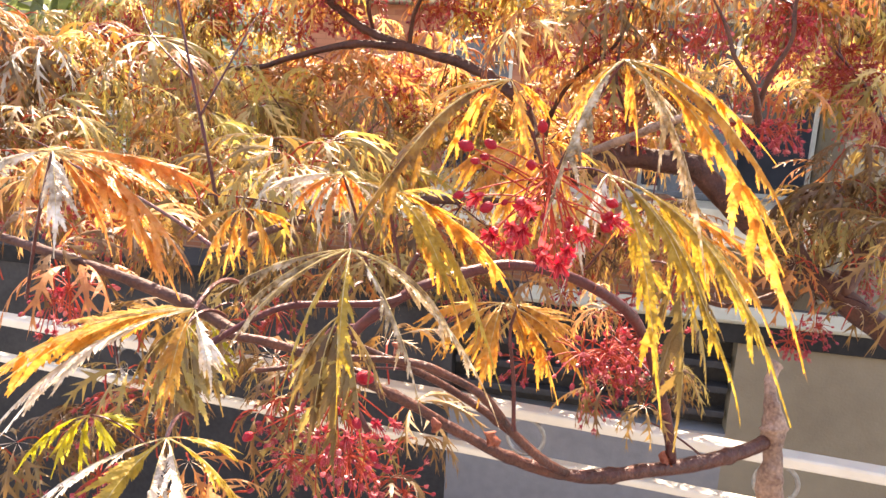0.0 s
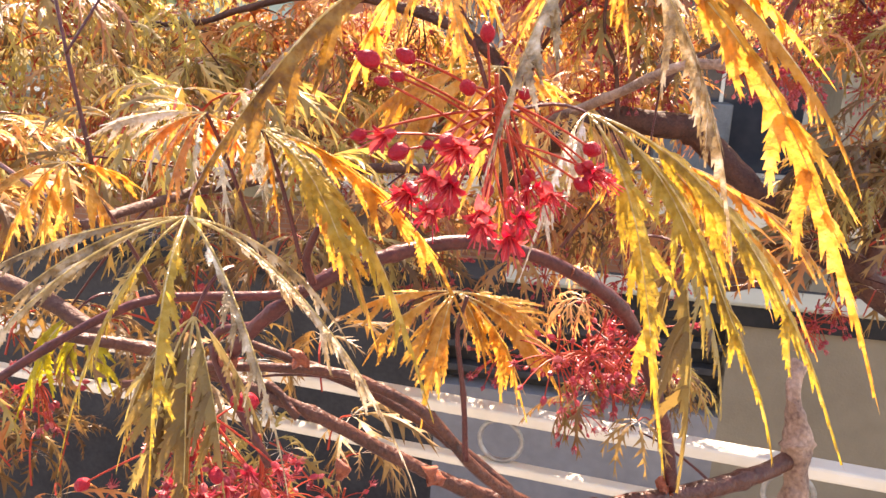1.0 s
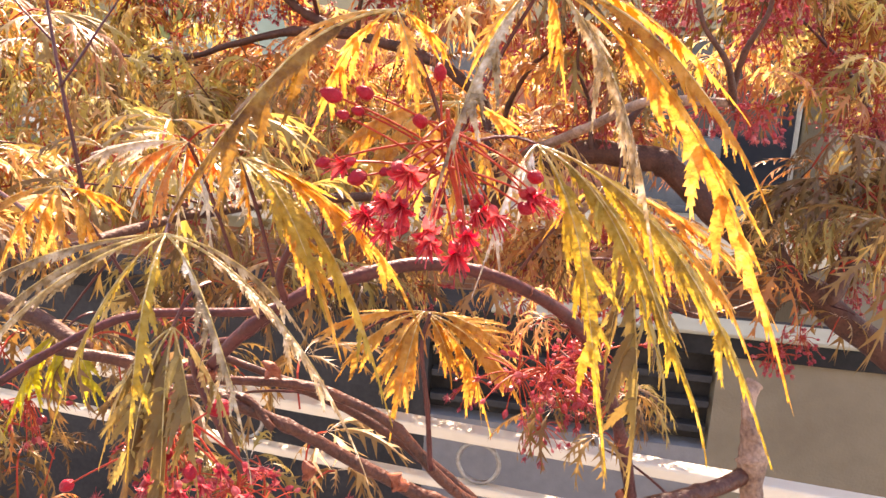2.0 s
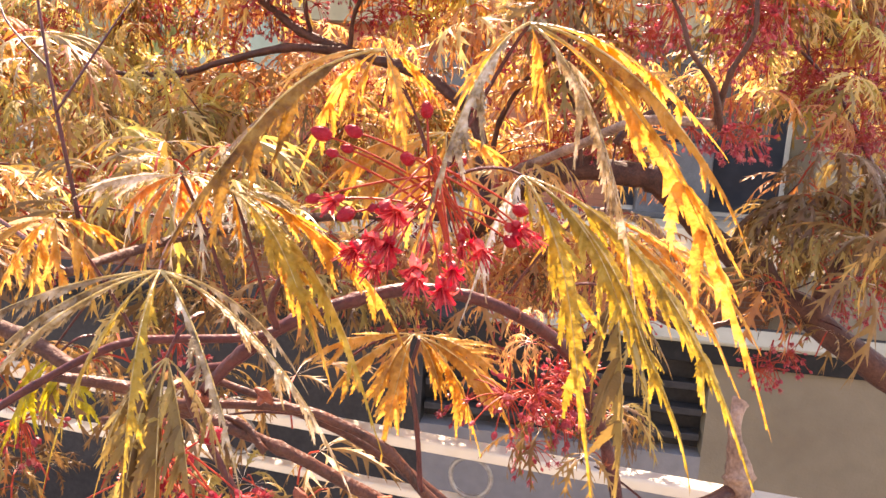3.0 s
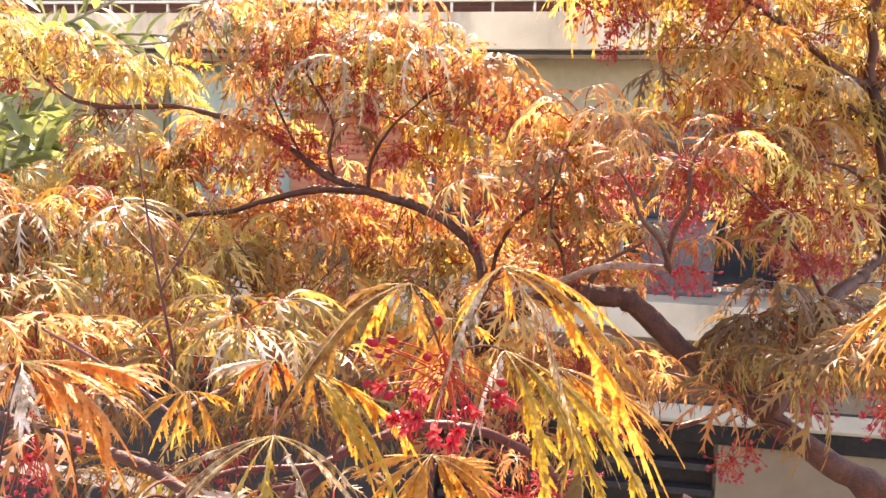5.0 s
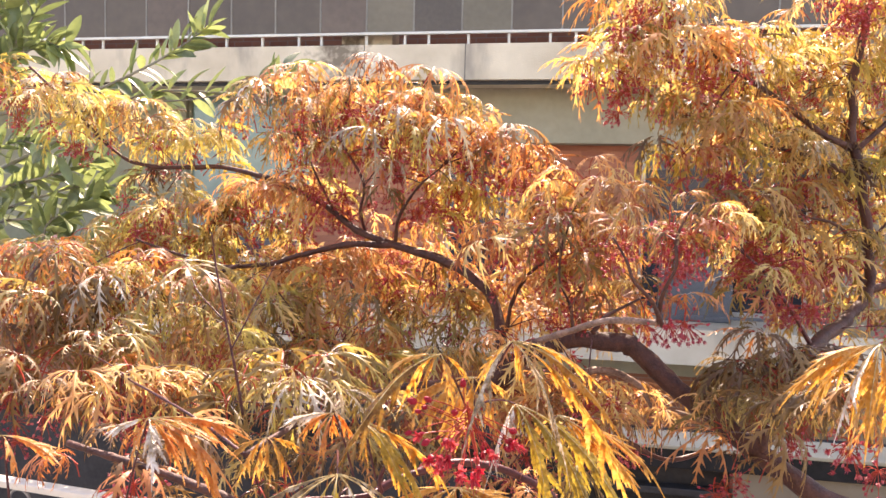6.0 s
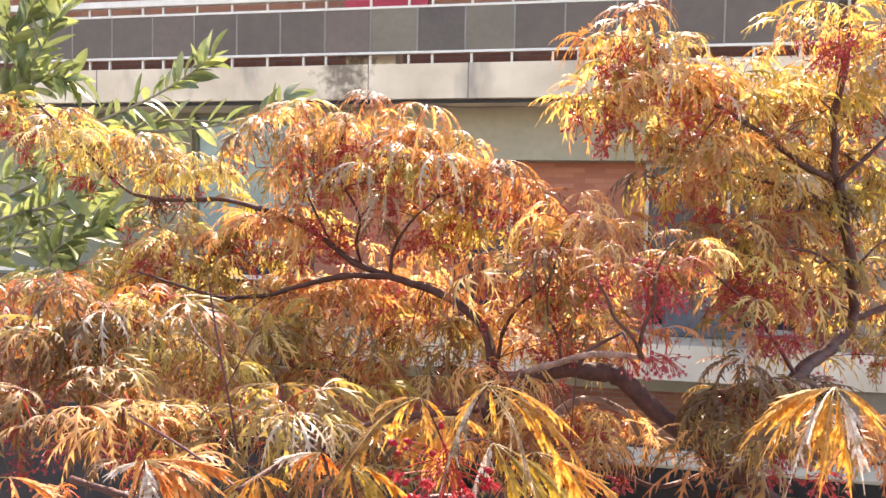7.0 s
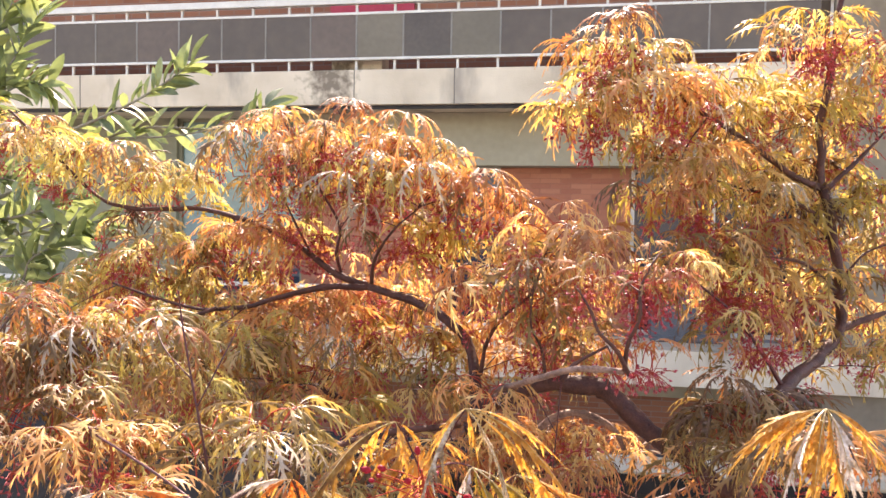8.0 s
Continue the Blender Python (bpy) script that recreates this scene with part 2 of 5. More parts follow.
# ---- mesh helpers ----
def part(name, bm, mat, parent=None, label=""):
    me = bpy.data.meshes.new(name)
    bm.to_mesh(me)
    bm.free()
    for m in (mat if isinstance(mat, (list, tuple)) else (mat,)):
        me.materials.append(m)
    ob = new(name, me)
    ob.parent = parent
    return tagged(ob, label=label)


def mesh_part(name, verts, faces, mats, index=None, parent=None, label="", smooth=False):
    me = bpy.data.meshes.new(name)
    me.from_pydata([tuple(v) for v in verts], [], faces)
    for m in mats:
        me.materials.append(m)
    if index is not None:
        me.polygons.foreach_set("material_index", index)
    if smooth:
        me.polygons.foreach_set("use_smooth", [True] * len(me.polygons))
    me.update()
    ob = new(name, me)
    ob.parent = parent
    return tagged(ob, label=label)


def box(bm, x0, x1, y0, y1, z0, z1, bevel=0.0):
    r = bmesh.ops.create_cube(bm, size=1.0)
    vs = r["verts"]
    bmesh.ops.scale(bm, vec=(x1 - x0, y1 - y0, z1 - z0), verts=vs)
    bmesh.ops.translate(bm, vec=((x0 + x1) / 2, (y0 + y1) / 2, (z0 + z1) / 2), verts=vs)
    if bevel:
        es = list({e for v in vs for e in v.link_edges})
        bmesh.ops.bevel(bm, geom=es, offset=bevel, segments=2, affect="EDGES", profile=0.5)
    return bm


def boxed(name, mat, parent, dims, bevel=0.0, label=""):
    return part(name, box(bmesh.new(), *dims, bevel), mat, parent, label)


def spline(pts, steps):
    """Catmull-Rom through the points."""
    p = [Vector(q) for q in pts]
    p = [p[0] * 2 - p[1]] + p + [p[-1] * 2 - p[-2]]
    out = []
    for i in range(1, len(p) - 2):
        for k in range(steps):
            t = k / steps
            a, b, c, d = p[i - 1:i + 3]
            out.append(0.5 * (2 * b + (c - a) * t + (2 * a - 5 * b + 4 * c - d) * t * t + (3 * b - a - 3 * c + d) * t ** 3))
    out.append(p[-2].copy())
    return out


def tube(path, radii, sides=8, rough=0.0):
    """Vertices and faces of a tapered tube along a path."""
    verts, faces = [], []
    n = len(path)
    ref = Vector((0.3, 0.2, 1)).normalized()
    for i, p in enumerate(path):
        t = (path[min(i + 1, n - 1)] - path[max(i - 1, 0)]).normalized()
        a = t.cross(ref)
        if a.length < 0.05:
            a = t.cross(Vector((1, 0, 0)))
        a.normalize()
        b = t.cross(a)
        for k in range(sides):
            g = 2 * math.pi * k / sides
            d = a * math.cos(g) + b * math.sin(g)
            r = radii[i]
            if rough:
                r *= 1 + rough * noise.noise((p + d * r) * 60.0) + 0.5 * rough * noise.noise((p + d * r) * 190.0)
            verts.append(p + d * r)
    for i in range(n - 1):
        for k in range(sides):
            k2 = (k + 1) % sides
            faces.append((i * sides + k, i * sides + k2, (i + 1) * sides + k2, (i + 1) * sides + k))
    faces.append(tuple(range(sides - 1, -1, -1)))
    faces.append(tuple((n - 1) * sides + k for k in range(sides)))
    return verts, faces


BRANCH_PATHS = []


def branch(pts, r0, r1, mat, parent, sides=10, steps=8, rough=0.18, name="branch", label=""):
    path = spline(pts, steps)
    n = len(path)
    wob = max(r0, r1) * 0.35
    for i, p in enumerate(path):
        if 0 < i < n - 1:
            path[i] = p + Vector((noise.noise(p * 30), noise.noise(p * 30 + Vector((9, 0, 0))), noise.noise(p * 30 + Vector((0, 9, 0))))) * wob
    radii = []
    for i in range(n):
        r = r0 + (r1 - r0) * i / (n - 1)
        if i % (steps * 2) == steps:
            r *= 1.22                      # a node where a shoot sat
        radii.append(r)
    BRANCH_PATHS.append(path)
    v, f = tube(path, radii, sides, rough)
    return mesh_part(name, v, f, [mat], None, parent, label, True)


# ---- leaves of the maple: narrow cut lobes that hang from one point ----
def rise(s, a, b):
    q = min(1.0, max(0.0, (s - a) / (b - a)))
    return q * q * (3 - 2 * q)


def bez(p0, p1, p2, n):
    return [p0 * ((1 - i / n) ** 2) + p1 * (2 * (i / n) * (1 - i / n)) + p2 * ((i / n) ** 2) for i in range(n + 1)]


def strip(verts, faces, pts, side, nor, width, fold, notch, reach, head=None, rng=None, every=1):
    """A blade along pts with forward-pointing teeth on both edges, folded down along its middle. notch: how much of the width the cuts
    leave; reach: how far the teeth point forward, in steps; head: the number of a vertex to grow from; every: the steps from tooth to tooth."""
    n = len(pts) - 1
    rows = []
    for i in range(n + 1):
        if i == 0 and head is not None:
            mid = head
        else:
            mid = len(verts)
            verts.append(pts[i])
        row = [mid]
        if 0 < i < n or (i == 0 and head is None):
            ahead = pts[min(i + 1, n)] - pts[i]
            for g in (-1, 1):
                e = (side[i] * g - nor[i] * fold).normalized()
                row.append(len(verts))
                verts.append(pts[i] + e * (width[i] * notch))
                w, f = (width[i], reach) if rng is None else (width[i] * rng.uniform(0.65, 1.25), reach * rng.uniform(0.7, 1.25))
                row.append(len(verts))
                if i % every == 0 or every == 1:
                    verts.append(pts[i] + ahead * f + e * w - nor[i] * (w * 0.15))
                else:
                    row[-1] = -1
        rows.append(row)
    for i in range(n):
        c, d = rows[i], rows[i + 1]
        for a in (1, 3):
            if len(c) == 1 and len(d) == 1:
                continue
            if len(c) == 1:
                faces.append((c[0], d[a], d[0]))
            elif len(d) == 1:
                faces.append((c[0], c[a], d[0]))
                if c[a + 1] >= 0:
                    faces.append((c[a], c[a + 1], d[0]))
            else:
                faces.append((c[0], c[a], d[a], d[0]))
                if c[a + 1] >= 0:
                    faces.append((c[a], c[a + 1], d[a]))


def lobe_frame(path, first, roll):
    """Functions of the share s of the way: the point, and the way on with the side and the normal."""
    m = len(path) - 1

    def at(s):
        s = min(max(s, 0.0), 1.0) * m
        i = min(int(s), m - 1)
        return path[i].lerp(path[i + 1], s - i)

    def axes(s):
        t = (at(s + 0.02) - at(s - 0.02)).normalized()
        side = t.cross(Vector((0, 0, 1)))
        if side.length < 0.08:
            side = first.copy()
        side.normalize()
        side = Matrix.Rotation(roll, 3, t) @ side
        return t, side, side.cross(t)

    return at, axes


def common_lobe(verts, faces, path, half, n, rng, roll, first):
    """A lobe of a common leaf: a bare foot, then a blade of sharp forward teeth. It grows from vertex 0."""
    at, axes = lobe_frame(path, first, roll)
    steps = [0.0] + [0.16 + 0.84 * (i / (n - 1)) ** 0.92 for i in range(n)]
    fr = [axes(s) for s in steps]
    ws = [half * (0.16 + 0.95 * rise(s, 0.10, 0.40)) * (1 - 0.85 * rise(s, 0.50, 1.0)) for s in steps]
    strip(verts, faces, [at(s) for s in steps], [f[1] for f in fr], [f[2] for f in fr], ws, rng.uniform(0.0, 0.7), 0.20, 2.3, 0, rng, 2)


def fine_lobe(verts, faces, path, half, n, rng, roll, first, folds):
    """A lobe of a near leaf: a saw-edged blade, cut into side lobes that are saw-edged in turn."""
    length = sum((path[i + 1] - path[i]).length for i in range(len(path) - 1))
    at, axes = lobe_frame(path, first, roll)
    fold = rng.uniform(*folds)
    steps = [0.04 + 0.96 * i / n for i in range(n + 1)]
    fr = [axes(s) for s in steps]
    ws = [half * (0.10 + 0.56 * rise(s, 0.10, 0.42)) * (1 - 0.90 * rise(s, 0.50, 1.0)) * rng.uniform(0.85, 1.15) for s in steps]
    strip(verts, faces, [at(s) for s in steps], [f[1] for f in fr], [f[2] for f in fr], ws, fold, 0.68, 1.4, None, rng)
    count = 4
    for i in range(count):
        for g in (-1, 1):
            s = 0.20 + 0.60 * (i + rng.uniform(0.0, 0.75)) / count
            t, side, nor = axes(s)
            env = 0.42 + 0.62 * rise(s, 0.18, 0.42) * (1 - 0.7 * rise(s, 0.5, 0.85))
            w = half * env * rng.uniform(0.75, 1.5)
            fwd = min(w * rng.uniform(1.4, 2.5), length * (1.04 - s))
            out = (side * g - nor * fold * rng.uniform(0.5, 1.6)).normalized()
            p = at(s)
            tip = p + out * w + t * fwd - nor * (w * rng.uniform(-0.1, 0.5))
            q = p + out * (w * 0.62) + t * (fwd * 0.36)
            ln = (tip - p).length
            k = 8
            ax = (tip - p).normalized()
            sd = ax.cross(nor + side * g * fold * 0.5).normalized()
            un = sd.cross(ax)
            e = min(ln * 0.17, half * 0.36)
            wd = [e * (0.75 + 0.4 * rise(j / k, 0.0, 0.35)) * (1 - (j / k) ** 1.6) + 0.0001 for j in range(k + 1)]
            strip(verts, faces, bez(p, q, tip, k), [sd] * (k + 1), [un] * (k + 1), wd, rng.uniform(-0.3, 0.5), 0.66, 1.35, None, rng)


def stalk(verts, faces, a, b, c, r, n=7):
    v, f = tube(bez(a, b, c, n), [r * (1.15 - 0.3 * i / n) for i in range(n + 1)], 5)
    k = len(verts)
    verts.extend(v)
    faces.extend(tuple(q + k for q in g) for g in f)


def near_leaf(parent, head, tips, mat, base, seed, half=0.058, lift=0.13, n=26, label="", roll=1.0, other=None, lobes=(), wide=1.0, folds=(0.3, 1.2)):
    """A leaf whose lobes hang from head to the given tips, on a stalk from base."""
    rng = random.Random(seed)
    head, base = Vector(head), Vector(base)
    verts, faces = [head.copy()], []
    index = []
    for number, tip in enumerate(tips):
        tip = Vector(tip)
        d = tip - head
        c = head + Vector((d.x * 0.58, d.y * 0.58, d.z * 0.26)) + Vector((0, 0, lift * d.length * rng.uniform(0.6, 1.0)))
        path = bez(head, c, tip, 20)
        path = [p + Vector((noise.noise(p * 25 + Vector((seed, 0, 0))), noise.noise(p * 25 + Vector((0, seed, 0))), 0)) * 0.0035 * (i / 20) for i, p in enumerate(path)]
        fine_lobe(verts, faces, path, d.length * half * (1.25 * wide if number in lobes else 1.25) * rng.uniform(0.85, 1.15) + 0.0008, n, rng, rng.choice((-1, 1)) * rng.uniform(0.3, roll), Vector((1, 0.3, 0)), (0.3, 0.9) if number in lobes else folds)
        index += [2 if number in lobes else 0] * (len(faces) - len(index))
        v, f = tube(path[:16], [min(0.00042, d.length * 0.0062) * (1.0 - 0.75 * i / 15) for i in range(16)], 6)
        k = len(verts)
        verts.extend(v)
        faces.extend(tuple(q + k for q in g) for g in f)
        index += [3] * (len(faces) - len(index))
    stalk(verts, faces, base, base.lerp(head, 0.55) + Vector((0, 0, 0.006)), head, 0.00055)
    index += [1] * (len(faces) - len(index))
    return mesh_part("leaf", verts, faces, [mat, TWIG_PINK, other or mat, NEAR_RIB], index, parent, label)


def leaf_shape(seed, size=0.052, n=12):
    """Vertices, faces and material slots of a common leaf: head in the origin, pointing to +x, hanging."""
    rng = random.Random(seed)
    verts, faces, slots = [Vector((0, 0, 0))], [], []
    for az, ln in ((0, 1.0), (34, 0.95), (-34, 0.95), (72, 0.82), (-72, 0.82), (116, 0.55), (-116, 0.55)):
        a = radians(az + rng.uniform(-10, 10))
        ln = ln * size * rng.uniform(0.85, 1.15)
        out = Vector((math.cos(a), math.sin(a), 0))
        hang = rng.uniform(0.2, 1.0)
        tip = out * ln * (1.04 - 0.50 * hang) + Vector((0, 0, -ln * (0.12 + 0.66 * hang)))
        c = out * ln * 0.55 + Vector((0, 0, ln * 0.13))
        before = len(faces)
        common_lobe(verts, faces, bez(Vector((0, 0, 0)), c, tip, 10), ln * 0.142, n, rng, rng.uniform(-0.7, 0.7), out.cross(Vector((0, 0, 1))))
        slots += [2] * 2 + [0] * (len(faces) - before - 2)
    nb = len(faces)
    v, f = tube(bez(Vector((-0.022, 0, -0.018)), Vector((-0.012, 0, 0.002)), Vector((0, 0, 0)), 4), [0.0006] * 5, 3)
    k = len(verts)
    verts.extend(v)
    faces.extend(tuple(q + k for q in g) for g in f)
    return verts, faces, slots + [1] * (len(faces) - nb)


def draped_leaf(seed, n=16):
    """Like leaf_shape, one metre long: an umbrella of long lobes that spring from the head and hang down side by side."""
    rng = random.Random(seed)
    verts, faces, slots = [Vector((0, 0, 0))], [], []
    for az, ln in ((0, 1.0), (26, 0.98), (-27, 0.98), (55, 0.92), (-56, 0.92), (88, 0.80), (-90, 0.80), (128, 0.6), (-130, 0.6)):
        a = radians(az + rng.uniform(-9, 9))
        ln *= rng.uniform(0.85, 1.1)
        out = Vector((math.cos(a), math.sin(a), 0))
        hang = rng.uniform(0.35, 1.0)
        tip = out * ln * (0.98 - 0.42 * hang) + Vector((0, 0, -ln * (0.28 + 0.56 * hang)))
        c = out * ln * 0.56 + Vector((0, 0, ln * 0.12))
        before = len(faces)
        common_lobe(verts, faces, bez(Vector((0, 0, 0)), c, tip, 12), ln * 0.108, n, rng, rng.uniform(-0.6, 0.6), out.cross(Vector((0, 0, 1))))
        slots += [2] * 4 + [0] * (len(faces) - before - 4)
    nb = len(faces)
    v, f = tube(bez(Vector((-0.34, 0, -0.30)), Vector((-0.18, 0, 0.03)), Vector((0, 0, 0)), 5), [0.009] * 6, 4)
    k = len(verts)
    verts.extend(v)
    faces.extend(tuple(q + k for q in g) for g in f)
    return verts, faces, slots + [1] * (len(faces) - nb)


LEAF_SHAPES = [leaf_shape(100 + i) for i in range(9)]
DRAPED_SHAPES = [draped_leaf(300 + i) for i in range(7)]
LEAF_ARRAYS = [(np.array([tuple(v) for v in s[0]]), s[1], s[2]) for s in LEAF_SHAPES]
LEAF_MATS = {"y": LEAF_YELLOW, "o": LEAF_ORANGE, "v": LEAF_OLIVE_SHADE, "g": LEAF_GREEN, "b": LEAF_BRONZE_SHADE, "r": LEAF_RUST, "s": LEAF_SHEEN}
LEAF_MESHES = {}


def shared_leaf(kind, shape):
    if (kind, shape) not in LEAF_MESHES:
        s = LEAF_SHAPES[shape] if shape < 9 else DRAPED_SHAPES[shape - 9]
        me = bpy.data.meshes.new("leaf")
        me.from_pydata([tuple(v) for v in s[0]], [], s[1])
        me.materials.append(LEAF_MATS[kind])
        me.materials.append(STALK_RED)
        me.materials.append(LEAF_FOOT_SHEEN)
        me.polygons.foreach_set("material_index", s[2])
        LEAF_MESHES[kind, shape] = me
    return LEAF_MESHES[kind, shape]


# ---- flowers ----
def bud_mesh(verts, faces, p, axis, r, rings=5, seg=7):
    axis = axis.normalized()
    a = axis.cross(Vector((0.3, 1, 0.2))).normalized()
    b = axis.cross(a)
    k = len(verts)
    for i in range(rings + 1):
        s = i / rings
        w = r * (math.sin(math.pi * (0.12 + 0.86 * s)) ** 0.8)
        for j in range(seg):
            g = 2 * math.pi * j / seg
            verts.append(p + axis * (s * 2.7 * r) + (a * math.cos(g) + b * math.sin(g)) * (w * (1 + 0.10 * math.cos(4 * g + s * 2))))
    for i in range(rings):
        for j in range(seg):
            j2 = (j + 1) % seg
            faces.append((k + i * seg + j, k + i * seg + j2, k + (i + 1) * seg + j2, k + (i + 1) * seg + j))
    faces.append(tuple(k + j for j in range(seg - 1, -1, -1)))
    faces.append(tuple(k + rings * seg + j for j in range(seg)))


def open_flower(verts, faces, p, axis, r, rng):
    """A small cup of five petals over five narrow sepals, with eight stamens."""
    axis = axis.normalized()
    a = axis.cross(Vector((0.3, 1, 0.2))).normalized()
    b = axis.cross(a)
    for j in range(10):
        sepal = j % 2
        g = 2 * math.pi * (j + rng.uniform(-0.25, 0.25)) / 10
        d = a * math.cos(g) + b * math.sin(g)
        side = axis.cross(d)
        k = len(verts)
        curl = rng.uniform(0.3, 1.35)
        wide, lng = (0.45, 0.95) if sepal else (0.74, rng.uniform(0.8, 1.1))
        for s, w in ((0.0, 0.10), (0.35, 0.26), (0.7, 0.30), (0.92, 0.18), (1.05, 0.03)):
            s *= lng
            c = p + d * (r * 0.88 * s) + axis * (r * (1.35 * s - curl * s * s))
            verts.append(c - side * (r * w * wide) + axis * (r * w * 0.3))
            verts.append(c)
            verts.append(c + side * (r * w * wide) + axis * (r * w * 0.3))
        for i in range(4):
            q = k + i * 3
            faces.append((q, q + 1, q + 4, q + 3))
            faces.append((q + 1, q + 2, q + 5, q + 4))
    for j in range(8):
        g = 2 * math.pi * j / 8
        d = (a * math.cos(g) + b * math.sin(g)) * rng.uniform(0.15, 0.6) + axis
        stalk(verts, faces, p, p + d * r * 0.6, p + d * r * rng.uniform(1.2, 1.9), 0.00017, 3)


def cluster_shape(seed, r=0.019):
    """A hanging bunch of small red flowers on thin stalks, about a hub in the origin."""
    rng = random.Random(seed)
    sv, sf, bv, bf = [], [], [], []
    for _ in range(20):
        d = Vector((rng.uniform(-1, 1), rng.uniform(-1, 1), rng.uniform(-1.3, 0.25)))
        e = d.normalized() * r * rng.uniform(0.55, 1.2)
        stalk(sv, sf, Vector((0, 0, 0)), e * 0.5 + Vector((0, 0, 0.004)), e, 0.00035, 4)
        if rng.random() < 0.55:
            bud_mesh(bv, bf, e, d, rng.uniform(0.0011, 0.0017), 3, 5)
        else:
            open_flower(bv, bf, e, d, rng.uniform(0.0026, 0.0036), rng)
    stalk(sv, sf, Vector((0, 0, 0.02)), Vector((0.003, 0, 0.01)), Vector((0, 0, 0)), 0.0006, 4)
    k = len(sv)
    return sv + bv, sf + [tuple(q + k for q in g) for g in bf], [0] * len(sf) + [1] * len(bf)


CLUSTER_MESHES = []
for i in range(4):
    v, f, ix = cluster_shape(40 + i)
    me = bpy.data.meshes.new("blossom")
    me.from_pydata([tuple(q) for q in v], [], f)
    me.materials.append(STALK_RED)
    me.materials.append(BLOSSOM_RED)
    me.polygons.foreach_set("material_index", ix)
    CLUSTER_MESHES.append(me)


# ---- ground and terrace ----
def structure(ob, label):
    return tagged(ob, label=label, kind="structure")


structure(boxed("ground", GROUND, None, (-400, 400, -400, 400, -7.3, -7.0)), "grey paved courtyard ground far below the terrace")
TURN = Matrix.Rotation(-math.atan(0.21), 4, "Z")


def turned(name, label, category, kind="", dx=0.0):
    e = new(name)
    e.matrix_world = TURN @ Matrix.Translation((dx, 0, 0))
    return tagged(e, label=label, category=category, kind=kind)


floor = boxed("terrace_floor", GROUND, None, (-5, 5, -4, 1.35, -1.5, -1.25))
floor.matrix_world = TURN
structure(floor, "grey paved terrace floor under the maple")
wall = boxed("wall_south", WALL_BEIGE, None, (-5, 5, -4.3, -4.0, -7.0, 1.3))
wall.matrix_world = TURN
structure(wall, "plain cream rendered wall at the back of the terrace")

# ---- terrace railing: flat top rail, a row of rings, a lower rail ----
RY = 0.585
railing = turned("terrace_railing", "white painted metal terrace railing with a row of rings", "railing", "", -0.12)


railing.matrix_world = Matrix.Rotation(radians(-18), 4, "Z") @ Matrix.Translation((-0.19, 0, 0))


def rail_bar(z, h, d, name):
    return boxed(name, WHITE_METAL, railing, (-2.6, 2.6, RY - d / 2, RY + d / 2, z - h / 2, z + h / 2), 0.002)


RZ = -0.262
rail_bar(RZ, 0.009, 0.016, "top_rail")
rail_bar(RZ - 0.0405, 0.007, 0.011, "lower_rail")
rail_bar(-1.15, 0.012, 0.02, "bottom_rail")
for x in (-2.5, -1.3, 1.3, 2.5):
    boxed("post", WHITE_METAL, railing, (x - 0.013, x + 0.013, RY - 0.013, RY + 0.013, -1.25, RZ - 0.006), 0.002)


def ring_mesh(r, t):
    v, f = [], []
    for i in range(28):
        a = 2 * math.pi * i / 28
        for j in range(8):
            b = 2 * math.pi * j / 8
            q = r + t * math.cos(b)
            v.append((q * math.cos(a), t * math.sin(b), q * math.sin(a)))
            f.append((i * 8 + j, i * 8 + (j + 1) % 8, ((i + 1) % 28) * 8 + (j + 1) % 8, ((i + 1) % 28) * 8 + j))
    me = bpy.data.meshes.new("ring")
    me.from_pydata(v, [], f)
    me.polygons.foreach_set("use_smooth", [True] * len(f))
    me.materials.append(STEEL)
    return me


RING = ring_mesh(0.0150, 0.0017)
for i in range(27):
    o = new("ring", RING)
    o.parent = railing
    o.location = (0.0905 + 0.1865 * (i - 13), RY, RZ - 0.0208)

# ---- parapet wall of the lower roof, behind the railing ----
AY = 2.544
annex = turned("parapet_wall", "cream rendered parapet wall with a sunlit white coping and a dark louvre", "wall", "", -0.53)
boxed("wall", WALL_BEIGE, annex, (1.02, 6, AY + 0.02, AY + 0.24, -7.0, -0.80), 0, "cream render")
# left stretch coloured dark in place of the shade it lies in
boxed("wall", DARK_METAL, annex, (-6, 0.10, AY + 0.02, AY + 0.24, -7.0, -0.80), 0, "wall darkened to stand for shade")
boxed("lower_wall", GREY_RENDER, annex, (0.10, 1.02, AY + 0.02, AY + 0.24, -7.0, -1.12))
boxed("dark_band", BAND_BLACK, annex, (-6.05, 6.05, AY, AY + 0.25, -0.80, -0.735), 0.003, "dark band under the coping")
boxed("coping", LINTEL, annex, (0.30, 6.1, AY - 0.01, AY + 0.17, -0.735, -0.722), 0.004, "sunlit white coping")
louvre = boxed("louvre", DARK_METAL, annex, (0.10, 1.02, AY + 0.10, AY + 0.14, -1.12, -0.80), 0, "dark window behind slats")
for i in range(3):
    z = -1.06 + 0.085 * i
    boxed("slat", DARK_METAL, louvre, (0.11, 1.01, AY + 0.03, AY + 0.08, z - 0.012, z + 0.012), 0.003)

# ---- the apartment house across the courtyard ----
house = turned("apartment_building", "brick apartment building with concrete balconies and smoked glass panels", "building", "", -1.85)
FY = 8.81                            # front of the balcony slabs
WY = 9.88                            # wall behind the balconies


